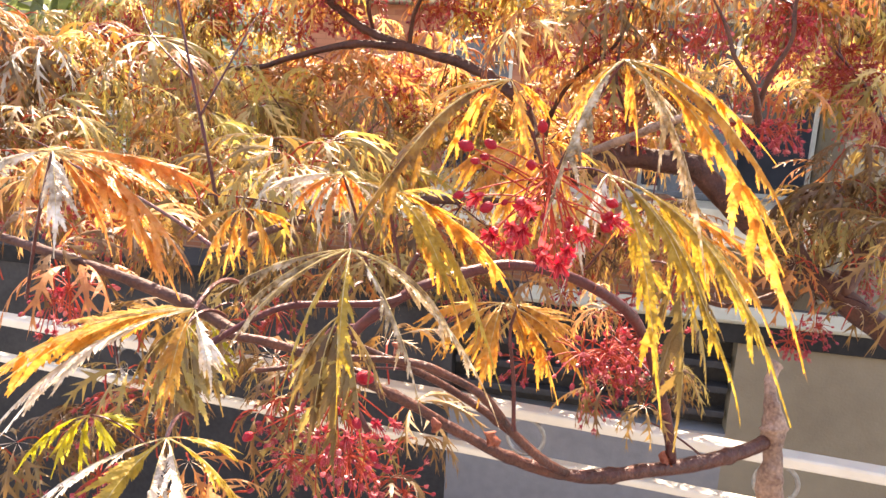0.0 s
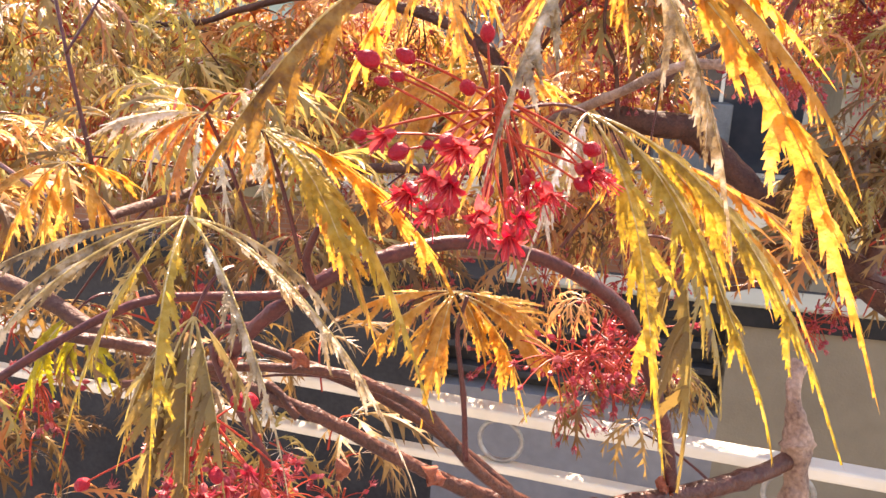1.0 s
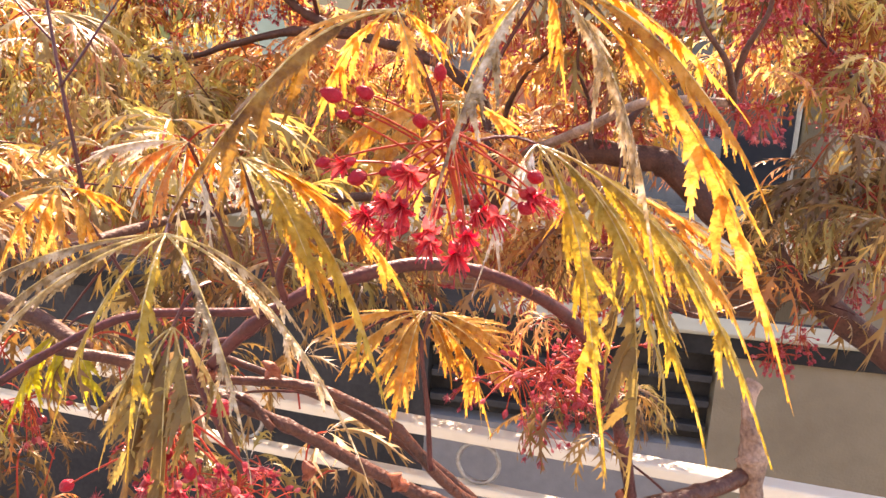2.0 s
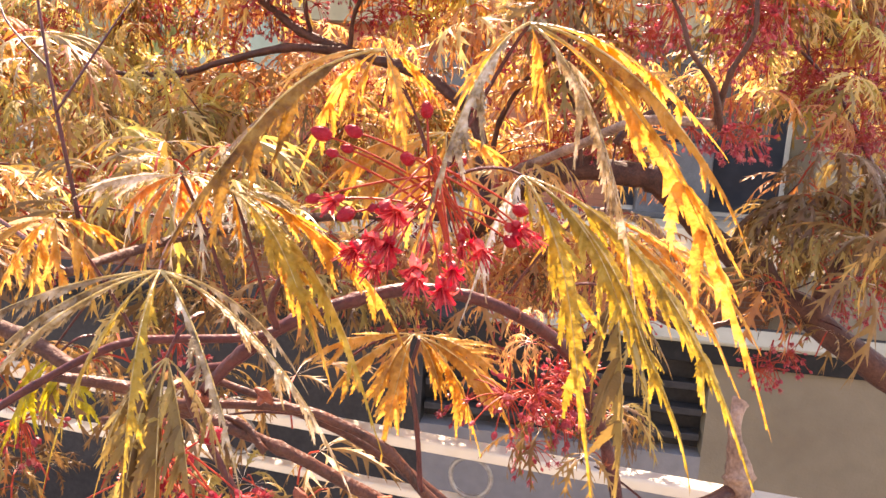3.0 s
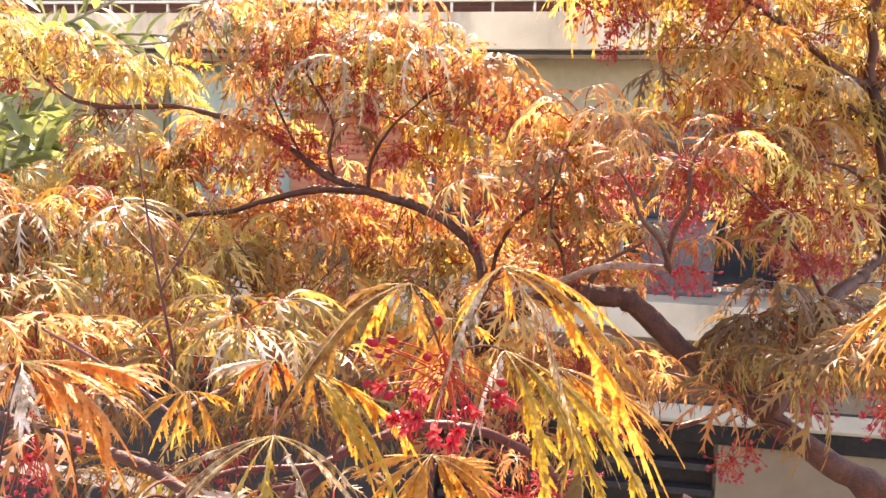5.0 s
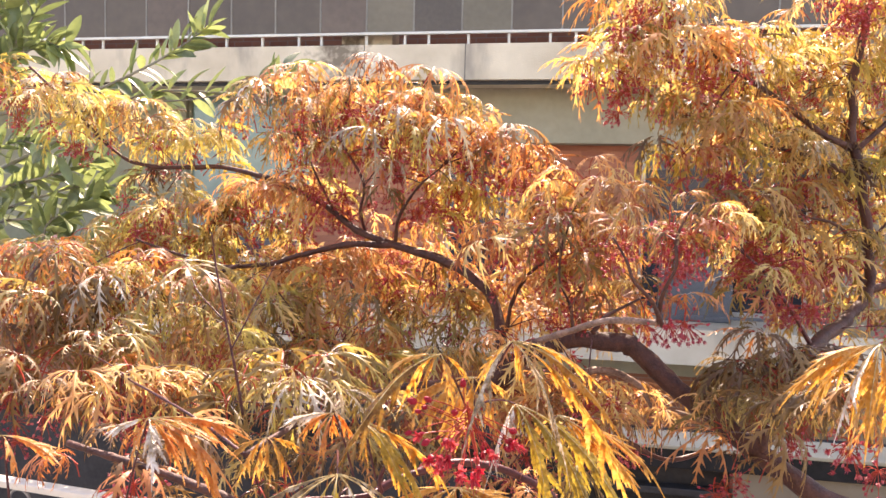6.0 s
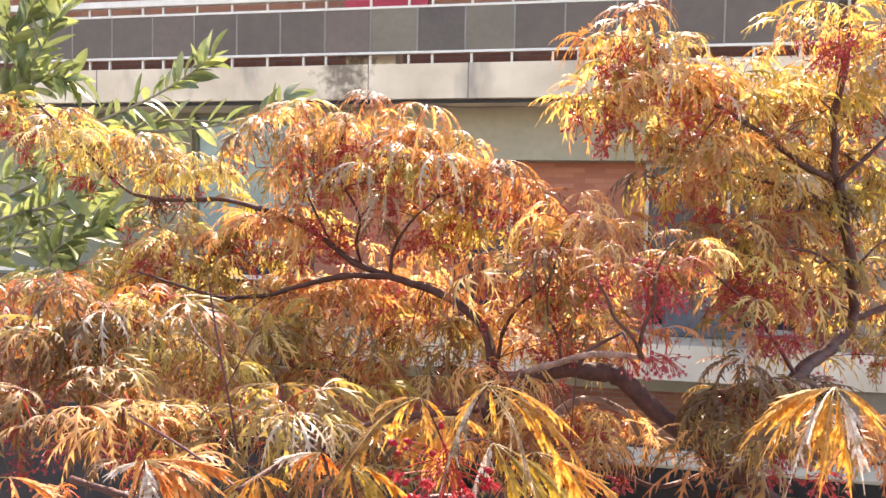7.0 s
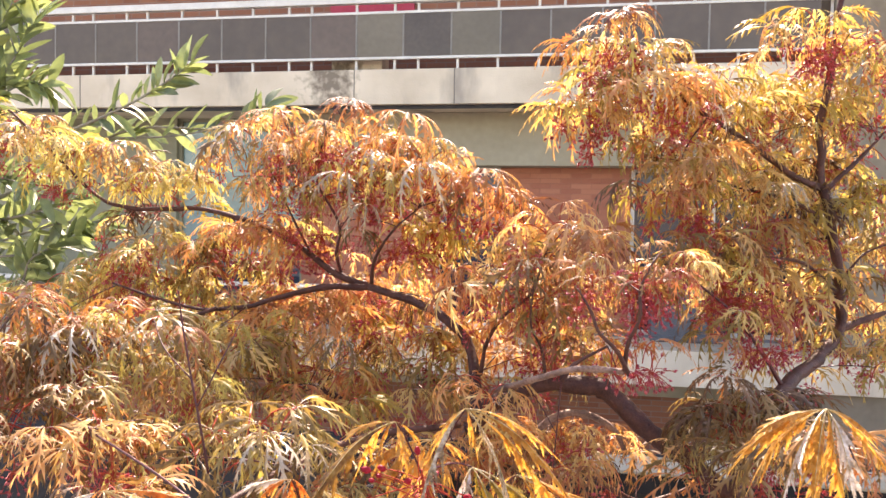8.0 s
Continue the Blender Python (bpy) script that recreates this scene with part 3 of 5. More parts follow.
def storey(z0, first, last):
    """One balcony: slab, posts, rails and smoked glass panels over a floor at z0."""
    slab = boxed("balcony_slab", CONCRETE, house, (first, last, FY, WY + 0.1, z0 - 0.40, z0), 0.006, "stained pale concrete slab")
    for u in (-7.92, -4.4, -0.87, 0.306, 3.83):
        boxed("joint", JOINT_GREY, slab, (u - 0.006, u + 0.006, FY - 0.003, FY + 0.02, z0 - 0.40, z0 - 0.004))
    rail = boxed("handrail", WHITE_METAL, house, (first, last, FY + 0.05, FY + 0.13, z0 + 0.77, z0 + 0.85), 0.008, "white painted rail")
    boxed("middle_rail", WHITE_METAL, house, (first, last, FY + 0.06, FY + 0.10, z0 + 0.645, z0 + 0.675), 0.004, "white painted rail")
    low = boxed("lower_rail", WHITE_METAL, house, (first, last, FY + 0.06, FY + 0.10, z0 + 0.125, z0 + 0.155), 0.004, "white painted rail")
    rng = random.Random(5)
    u = first + 0.2
    while u < last:
        boxed("post", WHITE_METAL, rail, (u - 0.014, u + 0.014, FY + 0.10, FY + 0.13, z0, z0 + 0.78), 0.002)
        u += rng.choice((0.46, 0.46, 0.55, 0.28))
    glazing = {-1: (PANEL_MAUVE, "rosy hazy glass"), 0: (PANEL_PALE, "hazy paler glass"), 1: (PANEL_DARK, "darker smoked glass"), 2: (PANEL_PALE, "hazy paler glass"), -5: (PANEL_MAUVE, "rosy hazy glass")}
    for k in range(-14, 9):
        u, w = -0.87 + 0.56 * k, 0.56
        mat, label = glazing.get(k, (PANEL_BROWN, ""))
        boxed("panel", mat, low, (u + 0.006, u + w - 0.006, FY + 0.07, FY + 0.08, z0 + 0.155, z0 + 0.645), 0, label)
        boxed("panel_joint", PANEL_JOINT, low, (u - 0.010, u + 0.010, FY + 0.066, FY + 0.084, z0 + 0.155, z0 + 0.645))
    return slab


storey(1.77, -9.0, 4.3)
boxed("upper_slab", CONCRETE, house, (-9.0, 4.3, FY, WY + 0.1, 4.44, 4.84), 0.006, "pale concrete slab")

# wall behind, cut into bricks, lintels and openings
boxed("soffit_beam", LINTEL, house, (-1.9, 4.3, WY - 0.35, WY + 0.2, 0.72, 1.368), 0.01, "beige rendered beam")
boxed("dark_edge", DARK_METAL, house, (-9.0, 4.3, FY + 0.08, FY + 0.12, 1.33, 1.372))
BRICK_WALLS = [(boxed("brick_wall", MORTAR, house, (u0, u1, WY, WY + 0.3, -1.75, 0.72), 0, "red brick wall with pale joints"), u0, u1) for u0, u1 in ((0.72, 2.32), (-1.9, -0.1))]
boxed("rendered_wall", WALL_SHADED, house, (-9.0, -3.7, WY, WY + 0.3, -1.75, 1.37), 0, "olive-grey rendered wall with its shade painted in")
boxed("brick_wall", BRICK, house, (-9.0, 4.3, WY, WY + 0.3, 1.77, 4.44), 0, "red brick wall")
boxed("brick_wall", BRICK, house, (-9.0, 4.3, WY, WY + 0.3, -7.0, -2.02), 0, "red brick wall")
boxed("end_wall", WALL_BEIGE, house, (4.3, 9.0, FY + 0.04, WY + 0.3, -7.0, 7.6), 0, "cream rendered wall")
boxed("roof", CONCRETE, house, (-9.2, 9.2, FY - 1.0, WY + 5.0, 7.6, 7.9), 0.02)
boxed("upper_wall", BRICK, house, (-9.0, 4.3, WY, WY + 0.3, 4.84, 7.6), 0, "red brick wall")
boxed("back_wall", LINTEL, house, (-9.0, 9.0, WY + 4.5, WY + 4.8, -7.0, 7.6))
boxed("side_wall", LINTEL, house, (-9.2, -9.0, FY + 0.9, WY + 4.8, -7.0, 7.6))


def window(u0, u1, z0, z1, glass, bars=(), shutter=0.0, trim=WHITE_METAL):
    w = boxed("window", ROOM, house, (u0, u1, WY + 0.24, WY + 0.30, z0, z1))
    t = 0.05
    for n, d in (("frame", (u0, u0 + t, z0, z1)), ("frame", (u1 - t, u1, z0, z1)), ("frame", (u0 + t, u1 - t, z1 - t, z1)), ("sill", (u0 + t, u1 - t, z0, z0 + t))):
        boxed(n, trim, w, (d[0], d[1], WY + 0.06, WY + 0.13, d[2], d[3]), 0.004)
    boxed("pane", glass, w, (u0 + t, u1 - t, WY + 0.10, WY + 0.11, z0 + t, z1 - t))
    for b in bars:
        boxed("mullion", WHITE_METAL, w, (b - 0.02, b + 0.02, WY + 0.065, WY + 0.125, z0 + t, z1 - t), 0.003)
    if shutter:
        boxed("shutter", GREY_METAL, w, (u0 + t, u1 - t, WY + 0.075, WY + 0.095, z1 - shutter, z1 - t))
    return w


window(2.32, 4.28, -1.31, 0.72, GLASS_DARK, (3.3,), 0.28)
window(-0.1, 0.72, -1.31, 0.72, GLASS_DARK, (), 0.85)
window(-3.7, -1.9, -0.5, 1.368, GLASS_TEAL, (), 0.0, WALL_SHADED)
window(-3.7, -1.9, -1.75, -0.5, GLASS_DARK, (), 0.0, WALL_SHADED)
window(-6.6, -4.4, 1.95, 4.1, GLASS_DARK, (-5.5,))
cloth = boxed("hanging_cloth", CURTAIN, None, (-1.5, -0.4, WY - 0.1, WY - 0.05, 2.4, 3.4))
cloth.matrix_world = house.matrix_world.copy()
tagged(cloth, label="red cloth hung up on the upper balcony", category="cloth")
# unidentified pale shape behind the rail, built as a plain rimmed box
pale_box = boxed("balcony_box", CONCRETE, None, (-1.25, -0.62, FY + 0.3, FY + 0.62, 1.774, 2.05), 0.012)
pale_box.matrix_world = house.matrix_world.copy()
boxed("rim", CONCRETE, pale_box, (-1.27, -0.60, FY + 0.28, FY + 0.64, 2.05, 2.08), 0.006)
tagged(pale_box, label="pale box standing on the upper balcony", category="planter")
unit = boxed("air_conditioner", GREY_METAL, None, (2.55, 3.35, WY - 0.55, WY - 0.2, -1.308, -0.45), 0.02)
unit.matrix_world = house.matrix_world.copy()
tagged(unit, label="grey metal box standing on the balcony floor", category="air conditioner")

# lower balcony: white parapet slab, dark recess under it
boxed("balcony_slab", CONCRETE, house, (-9.0, 9.0, FY - 0.05, FY + 0.038, -1.70, -1.31), 0.006, "pale concrete parapet")
boxed("balcony_slab", CONCRETE, house, (-9.0, 4.298, FY + 0.04, WY + 0.1, -1.70, -1.31), 0.006, "pale concrete parapet and slab")
low_rail = boxed("handrail", WHITE_METAL, house, (-9.0, -1.2, FY + 0.05, FY + 0.10, -0.78, -0.73), 0.004, "white painted rail")
for i in range(10):
    u = -8.9 + 0.84 * i
    boxed("post", WHITE_METAL, low_rail, (u - 0.015, u + 0.015, FY + 0.06, FY + 0.09, -1.31, -0.78))
    boxed("panel", PANEL_BROWN, low_rail, (u + 0.02, u + 0.82, FY + 0.07, FY + 0.08, -1.22, -0.82))
boxed("sill_rail", GREY_METAL, house, (1.4, 4.3, FY + 0.06, FY + 0.10, -1.20, -1.17), 0.003)
boxed("recess_beam", LINTEL, house, (-9.0, 4.3, WY - 0.2, WY + 0.25, -2.02, -1.70))

# ---- the maple ----
maple = tagged(new("japanese_maple"), label="laceleaf maple in yellow and orange autumn leaf with hanging red flowers", category="tree")

# trunk and main limb
branch([(0.6250, 0.5570, -1.2600), (0.6080, 0.5590, -0.9800), (0.5855, 0.5621, -0.7130), (0.5523, 0.5665, -0.4379), (0.4857, 0.5753, -0.2696), (0.4047, 0.5885, -0.2090), (0.3393, 0.6107, -0.1672), (0.2957, 0.6325, -0.1326), (0.2556, 0.6441, -0.1037), (0.2172, 0.6557, -0.0721), (0.1823, 0.6562, -0.0635), (0.1447, 0.6559, -0.0688), (0.1083, 0.6649, -0.0891), (0.0801, 0.6734, -0.1174)], 0.0120, 0.0085, BARK, maple, 14, 8, 0.22, "trunk", "dark reddish bark, lit along the top")
branch([(0.0830, 0.6734, -0.1173), (0.0924, 0.6946, -0.0950), (0.0902, 0.7061, -0.0666), (0.0829, 0.7278, -0.0342), (0.0627, 0.7389, -0.0138), (0.0175, 0.7700, 0.0059), (-0.0302, 0.7956, 0.0181), (-0.0725, 0.8115, 0.0332), (-0.1257, 0.8432, 0.0655), (-0.1985, 0.8847, 0.0938), (-0.2657, 0.9154, 0.1054), (-0.3559, 0.9354, 0.1048), (-0.4103, 0.9465, 0.1250), (-0.4894, 0.9504, 0.2013), (-0.5266, 0.9522, 0.2340)], 0.0066, 0.0016, BARK, maple)
branch([(-0.0262, 0.7956, 0.0175), (-0.0836, 0.7905, 0.0162), (-0.1321, 0.7999, 0.0037), (-0.1747, 0.8093, -0.0090), (-0.2321, 0.8190, -0.0146), (-0.2878, 0.8197, -0.0010), (-0.3366, 0.8205, 0.0154)], 0.0040, 0.0012, BARK, maple)
branch([(-0.2102, 0.8141, -0.0123), (-0.2567, 0.8083, -0.0269), (-0.2978, 0.8083, -0.0276)], 0.0026, 0.0010, BARK, maple)
branch([(-0.0622, 0.8113, 0.0292), (-0.0685, 0.8026, 0.0556), (-0.0657, 0.8044, 0.0896), (-0.0938, 0.8072, 0.1433), (-0.0856, 0.8198, 0.1919), (-0.0737, 0.8322, 0.2380)], 0.0022, 0.0007, TWIG_PINK, maple)
branch([(-0.0269, 0.7957, 0.0188), (-0.0219, 0.7823, 0.0507), (0.0000, 0.7641, 0.0846), (0.0288, 0.7655, 0.1111)], 0.0024, 0.0008, BARK, maple)
branch([(-0.1023, 0.8276, 0.0539), (-0.1232, 0.8247, 0.0953), (-0.1448, 0.8272, 0.1434)], 0.0017, 0.0007, BARK, maple)
branch([(0.0963, 0.7061, -0.0665), (0.1011, 0.6978, -0.0341), (0.1166, 0.6795, -0.0011), (0.1431, 0.6608, 0.0250), (0.1568, 0.6630, 0.0658)], 0.0026, 0.0009, BARK, maple)
branch([(0.1559, 0.6363, -0.0605), (0.1519, 0.6379, -0.0295), (0.1393, 0.6295, -0.0001), (0.1424, 0.6318, 0.0445)], 0.0018, 0.0008, BARK, maple)
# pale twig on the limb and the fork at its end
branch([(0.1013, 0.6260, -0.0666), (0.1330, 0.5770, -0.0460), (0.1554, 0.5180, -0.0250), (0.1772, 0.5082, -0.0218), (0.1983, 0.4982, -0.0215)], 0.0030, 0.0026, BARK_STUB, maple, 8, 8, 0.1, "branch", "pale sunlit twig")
branch([(0.2021, 0.4980, -0.0242), (0.1883, 0.4791, -0.0025), (0.1712, 0.4700, 0.0144), (0.1647, 0.4708, 0.0299), (0.1537, 0.4717, 0.0475)], 0.0020, 0.0008, BARK, maple)
branch([(0.1983, 0.4982, -0.0215), (0.1963, 0.4795, 0.0044), (0.2022, 0.4706, 0.0261), (0.2027, 0.4718, 0.0483), (0.2134, 0.4730, 0.0708)], 0.0020, 0.0008, BARK, maple)
branch([(0.1544, 0.5374, -0.0377), (0.1665, 0.5382, -0.0226), (0.1935, 0.5390, -0.0073)], 0.0026, 0.0010, BARK, maple)
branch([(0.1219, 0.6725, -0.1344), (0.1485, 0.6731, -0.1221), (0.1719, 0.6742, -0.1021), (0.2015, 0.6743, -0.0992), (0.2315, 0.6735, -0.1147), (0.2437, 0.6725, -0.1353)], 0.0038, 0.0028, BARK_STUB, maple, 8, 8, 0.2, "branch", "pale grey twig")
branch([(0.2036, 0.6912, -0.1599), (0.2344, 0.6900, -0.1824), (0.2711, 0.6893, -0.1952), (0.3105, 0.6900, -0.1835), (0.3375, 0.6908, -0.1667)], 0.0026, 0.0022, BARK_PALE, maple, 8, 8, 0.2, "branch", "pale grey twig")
# upright stem with the dense yellow crown
branch([(0.3309, 0.6110, -0.1607), (0.3633, 0.6334, -0.1162), (0.4135, 0.6857, -0.0739), (0.4806, 0.7569, -0.0532), (0.5230, 0.7886, -0.0209), (0.5220, 0.7914, 0.0328), (0.5116, 0.7946, 0.0930), (0.4998, 0.7977, 0.1532), (0.4975, 0.8005, 0.2068), (0.5065, 0.8037, 0.2673), (0.5186, 0.8076, 0.3413), (0.5244, 0.8104, 0.3951)], 0.0085, 0.0030, BARK, maple)
branch([(0.5013, 0.7971, 0.1411), (0.4602, 0.7878, 0.1553), (0.4089, 0.7796, 0.1900), (0.3522, 0.7712, 0.2206), (0.3093, 0.7729, 0.2524), (0.2597, 0.7756, 0.3035)], 0.0044, 0.0012, BARK, maple)
branch([(0.5054, 0.7970, 0.1398), (0.5438, 0.8087, 0.1714), (0.5896, 0.8209, 0.2139)], 0.0034, 0.0015, BARK, maple)
branch([(0.5243, 0.7885, -0.0222), (0.5640, 0.7991, -0.0113), (0.6139, 0.8100, 0.0054)], 0.0050, 0.0020, BARK, maple)
branch([(0.5094, 0.7949, 0.0997), (0.4561, 0.7762, 0.1252), (0.3992, 0.7668, 0.1370), (0.3499, 0.7574, 0.1487)], 0.0028, 0.0010, BARK, maple)
branch([(0.5176, 0.7907, 0.0193), (0.4657, 0.7625, 0.0537), (0.4051, 0.7429, 0.0634)], 0.0026, 0.0010, BARK, maple)
branch([(0.4135, 0.6857, -0.0739), (0.3875, 0.6776, -0.0379), (0.3532, 0.6698, 0.0043), (0.3081, 0.6616, 0.0395)], 0.0026, 0.0010, TWIG_PINK, maple)
branch([(0.5058, 0.7980, 0.1469), (0.4338, 0.7891, 0.1421), (0.3673, 0.7798, 0.1296)], 0.0016, 0.0006, BARK, maple)
branch([(0.5237, 0.8053, 0.0872), (0.4505, 0.7957, 0.0670), (0.4053, 0.7866, 0.0693)], 0.0018, 0.0006, BARK, maple)
branch([(0.5269, 0.7909, -0.0181), (0.4885, 0.7825, 0.0050), (0.4426, 0.7736, 0.0125), (0.3881, 0.7661, 0.0506), (0.3328, 0.7588, 0.0916)], 0.0020, 0.0006, BARK, maple)
branch([(0.5240, 0.8046, 0.0705), (0.4919, 0.7962, 0.0969), (0.4639, 0.7871, 0.1064)], 0.0014, 0.0006, TWIG_PINK, maple)
branch([(0.5280, 0.8028, 0.0302), (0.5577, 0.8037, 0.0643), (0.5910, 0.8037, 0.0783)], 0.0018, 0.0008, BARK, maple)
branch([(0.3534, 0.7736, 0.2172), (0.3282, 0.7627, 0.1838), (0.3129, 0.7611, 0.1390)], 0.0013, 0.0005, TWIG_PINK, maple)
# shoots in the shaded inside of the crown
branch([(-0.1058, 0.3953, -0.0735), (-0.1123, 0.3972, -0.0381), (-0.1227, 0.4089, -0.0044), (-0.1316, 0.4206, 0.0264), (-0.1344, 0.4216, 0.0468)], 0.0010, 0.0005, TWIG_PINK, maple)
branch([(-0.1145, 0.3976, -0.0302), (-0.1017, 0.4193, 0.0023), (-0.0938, 0.4405, 0.0246)], 0.0006, 0.0003, TWIG_PINK, maple)
branch([(-0.1213, 0.4085, -0.0125), (-0.1427, 0.4195, 0.0057), (-0.1574, 0.4404, 0.0235)], 0.0006, 0.0003, TWIG_PINK, maple)
branch([(-0.2103, 0.4559, -0.0631), (-0.1660, 0.4156, -0.0684), (-0.1286, 0.3851, -0.0767), (-0.0941, 0.3546, -0.0868)], 0.0008, 0.0011, TWIG_PINK, maple)
branch([(-0.1142, 0.7351, -0.0855), (-0.0823, 0.7350, -0.0881), (-0.0567, 0.7344, -0.1004), (-0.0244, 0.7331, -0.1253)], 0.0034, 0.0040, BARK, maple)
branch([(-0.0941, 0.3546, -0.0868), (-0.0664, 0.4348, -0.0851), (-0.0141, 0.5545, -0.0929), (0.0717, 0.6342, -0.1015)], 0.0018, 0.0034, BARK, maple)

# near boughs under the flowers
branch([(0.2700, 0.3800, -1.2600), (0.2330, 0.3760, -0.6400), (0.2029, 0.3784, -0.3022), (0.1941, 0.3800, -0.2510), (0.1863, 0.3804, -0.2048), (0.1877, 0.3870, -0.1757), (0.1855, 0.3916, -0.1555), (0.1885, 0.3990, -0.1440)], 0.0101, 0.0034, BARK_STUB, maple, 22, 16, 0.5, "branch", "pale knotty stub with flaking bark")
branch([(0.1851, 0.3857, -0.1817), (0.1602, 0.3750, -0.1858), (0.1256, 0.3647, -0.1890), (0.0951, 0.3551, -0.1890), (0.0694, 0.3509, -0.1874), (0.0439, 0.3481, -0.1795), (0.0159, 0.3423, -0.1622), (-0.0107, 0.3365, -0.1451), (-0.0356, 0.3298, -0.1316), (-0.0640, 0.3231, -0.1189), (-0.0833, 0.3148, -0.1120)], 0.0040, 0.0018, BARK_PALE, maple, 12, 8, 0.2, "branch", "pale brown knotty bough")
branch([(0.0617, 0.3569, -0.1841), (0.0382, 0.3567, -0.1644), (0.0127, 0.3559, -0.1479), (-0.0118, 0.3493, -0.1338), (-0.0374, 0.3424, -0.1217)], 0.0022, 0.0015, BARK_PALE, maple)
branch([(0.1276, 0.3655, -0.1853), (0.1189, 0.3573, -0.1547), (0.1071, 0.3484, -0.1273), (0.0937, 0.3435, -0.1046), (0.0737, 0.3368, -0.0910), (0.0552, 0.3337, -0.0835), (0.0351, 0.3298, -0.0801), (0.0158, 0.3242, -0.0839), (-0.0027, 0.3182, -0.0893), (-0.0208, 0.3158, -0.1017), (-0.0345, 0.3175, -0.1179)], 0.0026, 0.0022, TWIG_PINK, maple, 10, 8, 0.12, "branch", "smooth purple-brown shoot")
branch([(-0.0971, 0.2883, -0.1197), (-0.0797, 0.2949, -0.1081), (-0.0631, 0.3011, -0.0985), (-0.0508, 0.3063, -0.0954), (-0.0194, 0.3101, -0.0944), (-0.0045, 0.3202, -0.0914)], 0.0013, 0.0015, TWIG_PINK, maple, 8, 8, 0.08)
branch([(-0.0207, 0.3092, -0.1504), (-0.0397, 0.3173, -0.1140), (-0.0229, 0.3182, -0.1056), (-0.0053, 0.3254, -0.0910)], 0.0014, 0.0014, TWIG_PINK, maple, 8, 8, 0.08)
branch([(-0.0152, 0.3306, -0.1441), (-0.0259, 0.3332, -0.1336), (-0.0492, 0.3297, -0.1309), (-0.0713, 0.3254, -0.1321)], 0.0016, 0.0012, BARK_PALE, maple, 8, 8, 0.1)
branch([(0.0725, 0.3500, -0.1868), (0.0590, 0.3420, -0.1765), (0.0454, 0.3345, -0.1617), (0.0298, 0.3290, -0.1415), (0.0113, 0.3270, -0.1304), (-0.0084, 0.3242, -0.1236), (-0.0479, 0.3258, -0.1249)], 0.0024, 0.0016, BARK_PALE, maple, 8, 8, 0.15)
branch([(0.0415, 0.3166, -0.1500), (0.0388, 0.3116, -0.1245), (0.0359, 0.3107, -0.1042), (0.0378, 0.3080, -0.0915)], 0.0010, 0.0006, TWIG_PINK, maple, 6, 8, 0.05)
branch([(-0.0055, 0.2910, -0.0845), (-0.0067, 0.2875, -0.0766), (-0.0030, 0.2842, -0.0670)], 0.0012, 0.0010, TWIG_PINK, maple, 6, 8, 0.1)

branch([(-0.2082, 0.3646, -0.0846), (-0.1792, 0.3575, -0.0908), (-0.1406, 0.3499, -0.0980), (-0.1054, 0.3418, -0.1078), (-0.0809, 0.3338, -0.1183)], 0.0022, 0.0030, BARK, maple, 10, 8, 0.2)
# near leaves, one by one
near_leaf(maple, (0.0242, 0.2632, -0.0027), [(-0.0034, 0.2675, -0.0132), (-0.0256, 0.2388, -0.0602), (0.0014, 0.2725, -0.0383), (0.0123, 0.2739, -0.0287), (0.0304, 0.2520, -0.0317), (0.0388, 0.2595, -0.0178)], NEAR_YELLOW, (0.0399, 0.2708, -0.0376), 1, 0.052, other=NEAR_SHADED, lobes=(1,), wide=1.25, folds=(0.1, 0.7))
near_leaf(maple, (0.0594, 0.2591, 0.0054), [(0.1092, 0.2560, -0.0241), (0.1149, 0.2463, -0.0459), (0.1238, 0.2422, -0.0897), (0.0861, 0.2351, -0.0575), (0.0665, 0.2581, -0.0237), (0.0344, 0.2391, -0.0499), (0.0418, 0.2544, -0.0223)], NEAR_YELLOW, (0.0388, 0.2664, -0.0397), 2, 0.044, other=NEAR_GREY_SHEEN, lobes=(3, 5), wide=1.2)
near_leaf(maple, (0.0653, 0.2935, -0.0352), [(0.0467, 0.2691, -0.0748), (0.0569, 0.2815, -0.0615), (0.0859, 0.2631, -0.1214), (0.1031, 0.2730, -0.0932), (0.1163, 0.2672, -0.1190), (0.1377, 0.2708, -0.1219), (0.0701, 0.2970, -0.0575)], NEAR_GREEN, (0.0434, 0.2970, -0.0381), 3, 0.046, other=NEAR_GLINT, lobes=(0, 1), wide=1.25)
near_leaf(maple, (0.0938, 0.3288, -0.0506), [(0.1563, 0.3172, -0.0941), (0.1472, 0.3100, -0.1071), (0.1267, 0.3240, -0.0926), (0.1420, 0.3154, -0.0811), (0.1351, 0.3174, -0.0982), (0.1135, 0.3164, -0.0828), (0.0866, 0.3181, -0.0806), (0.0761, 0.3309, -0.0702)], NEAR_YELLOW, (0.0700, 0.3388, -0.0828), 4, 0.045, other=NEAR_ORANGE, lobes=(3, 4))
near_leaf(maple, (-0.0311, 0.2825, -0.0391), [(-0.0571, 0.2772, -0.0460), (-0.0438, 0.2741, -0.0583), (-0.0387, 0.2679, -0.0629), (-0.0340, 0.2892, -0.0575), (-0.0226, 0.2888, -0.0569), (-0.0502, 0.2856, -0.0537)], NEAR_ORANGE, (-0.0211, 0.3035, -0.0848), 5, 0.07, other=NEAR_GLINT, lobes=(0,))
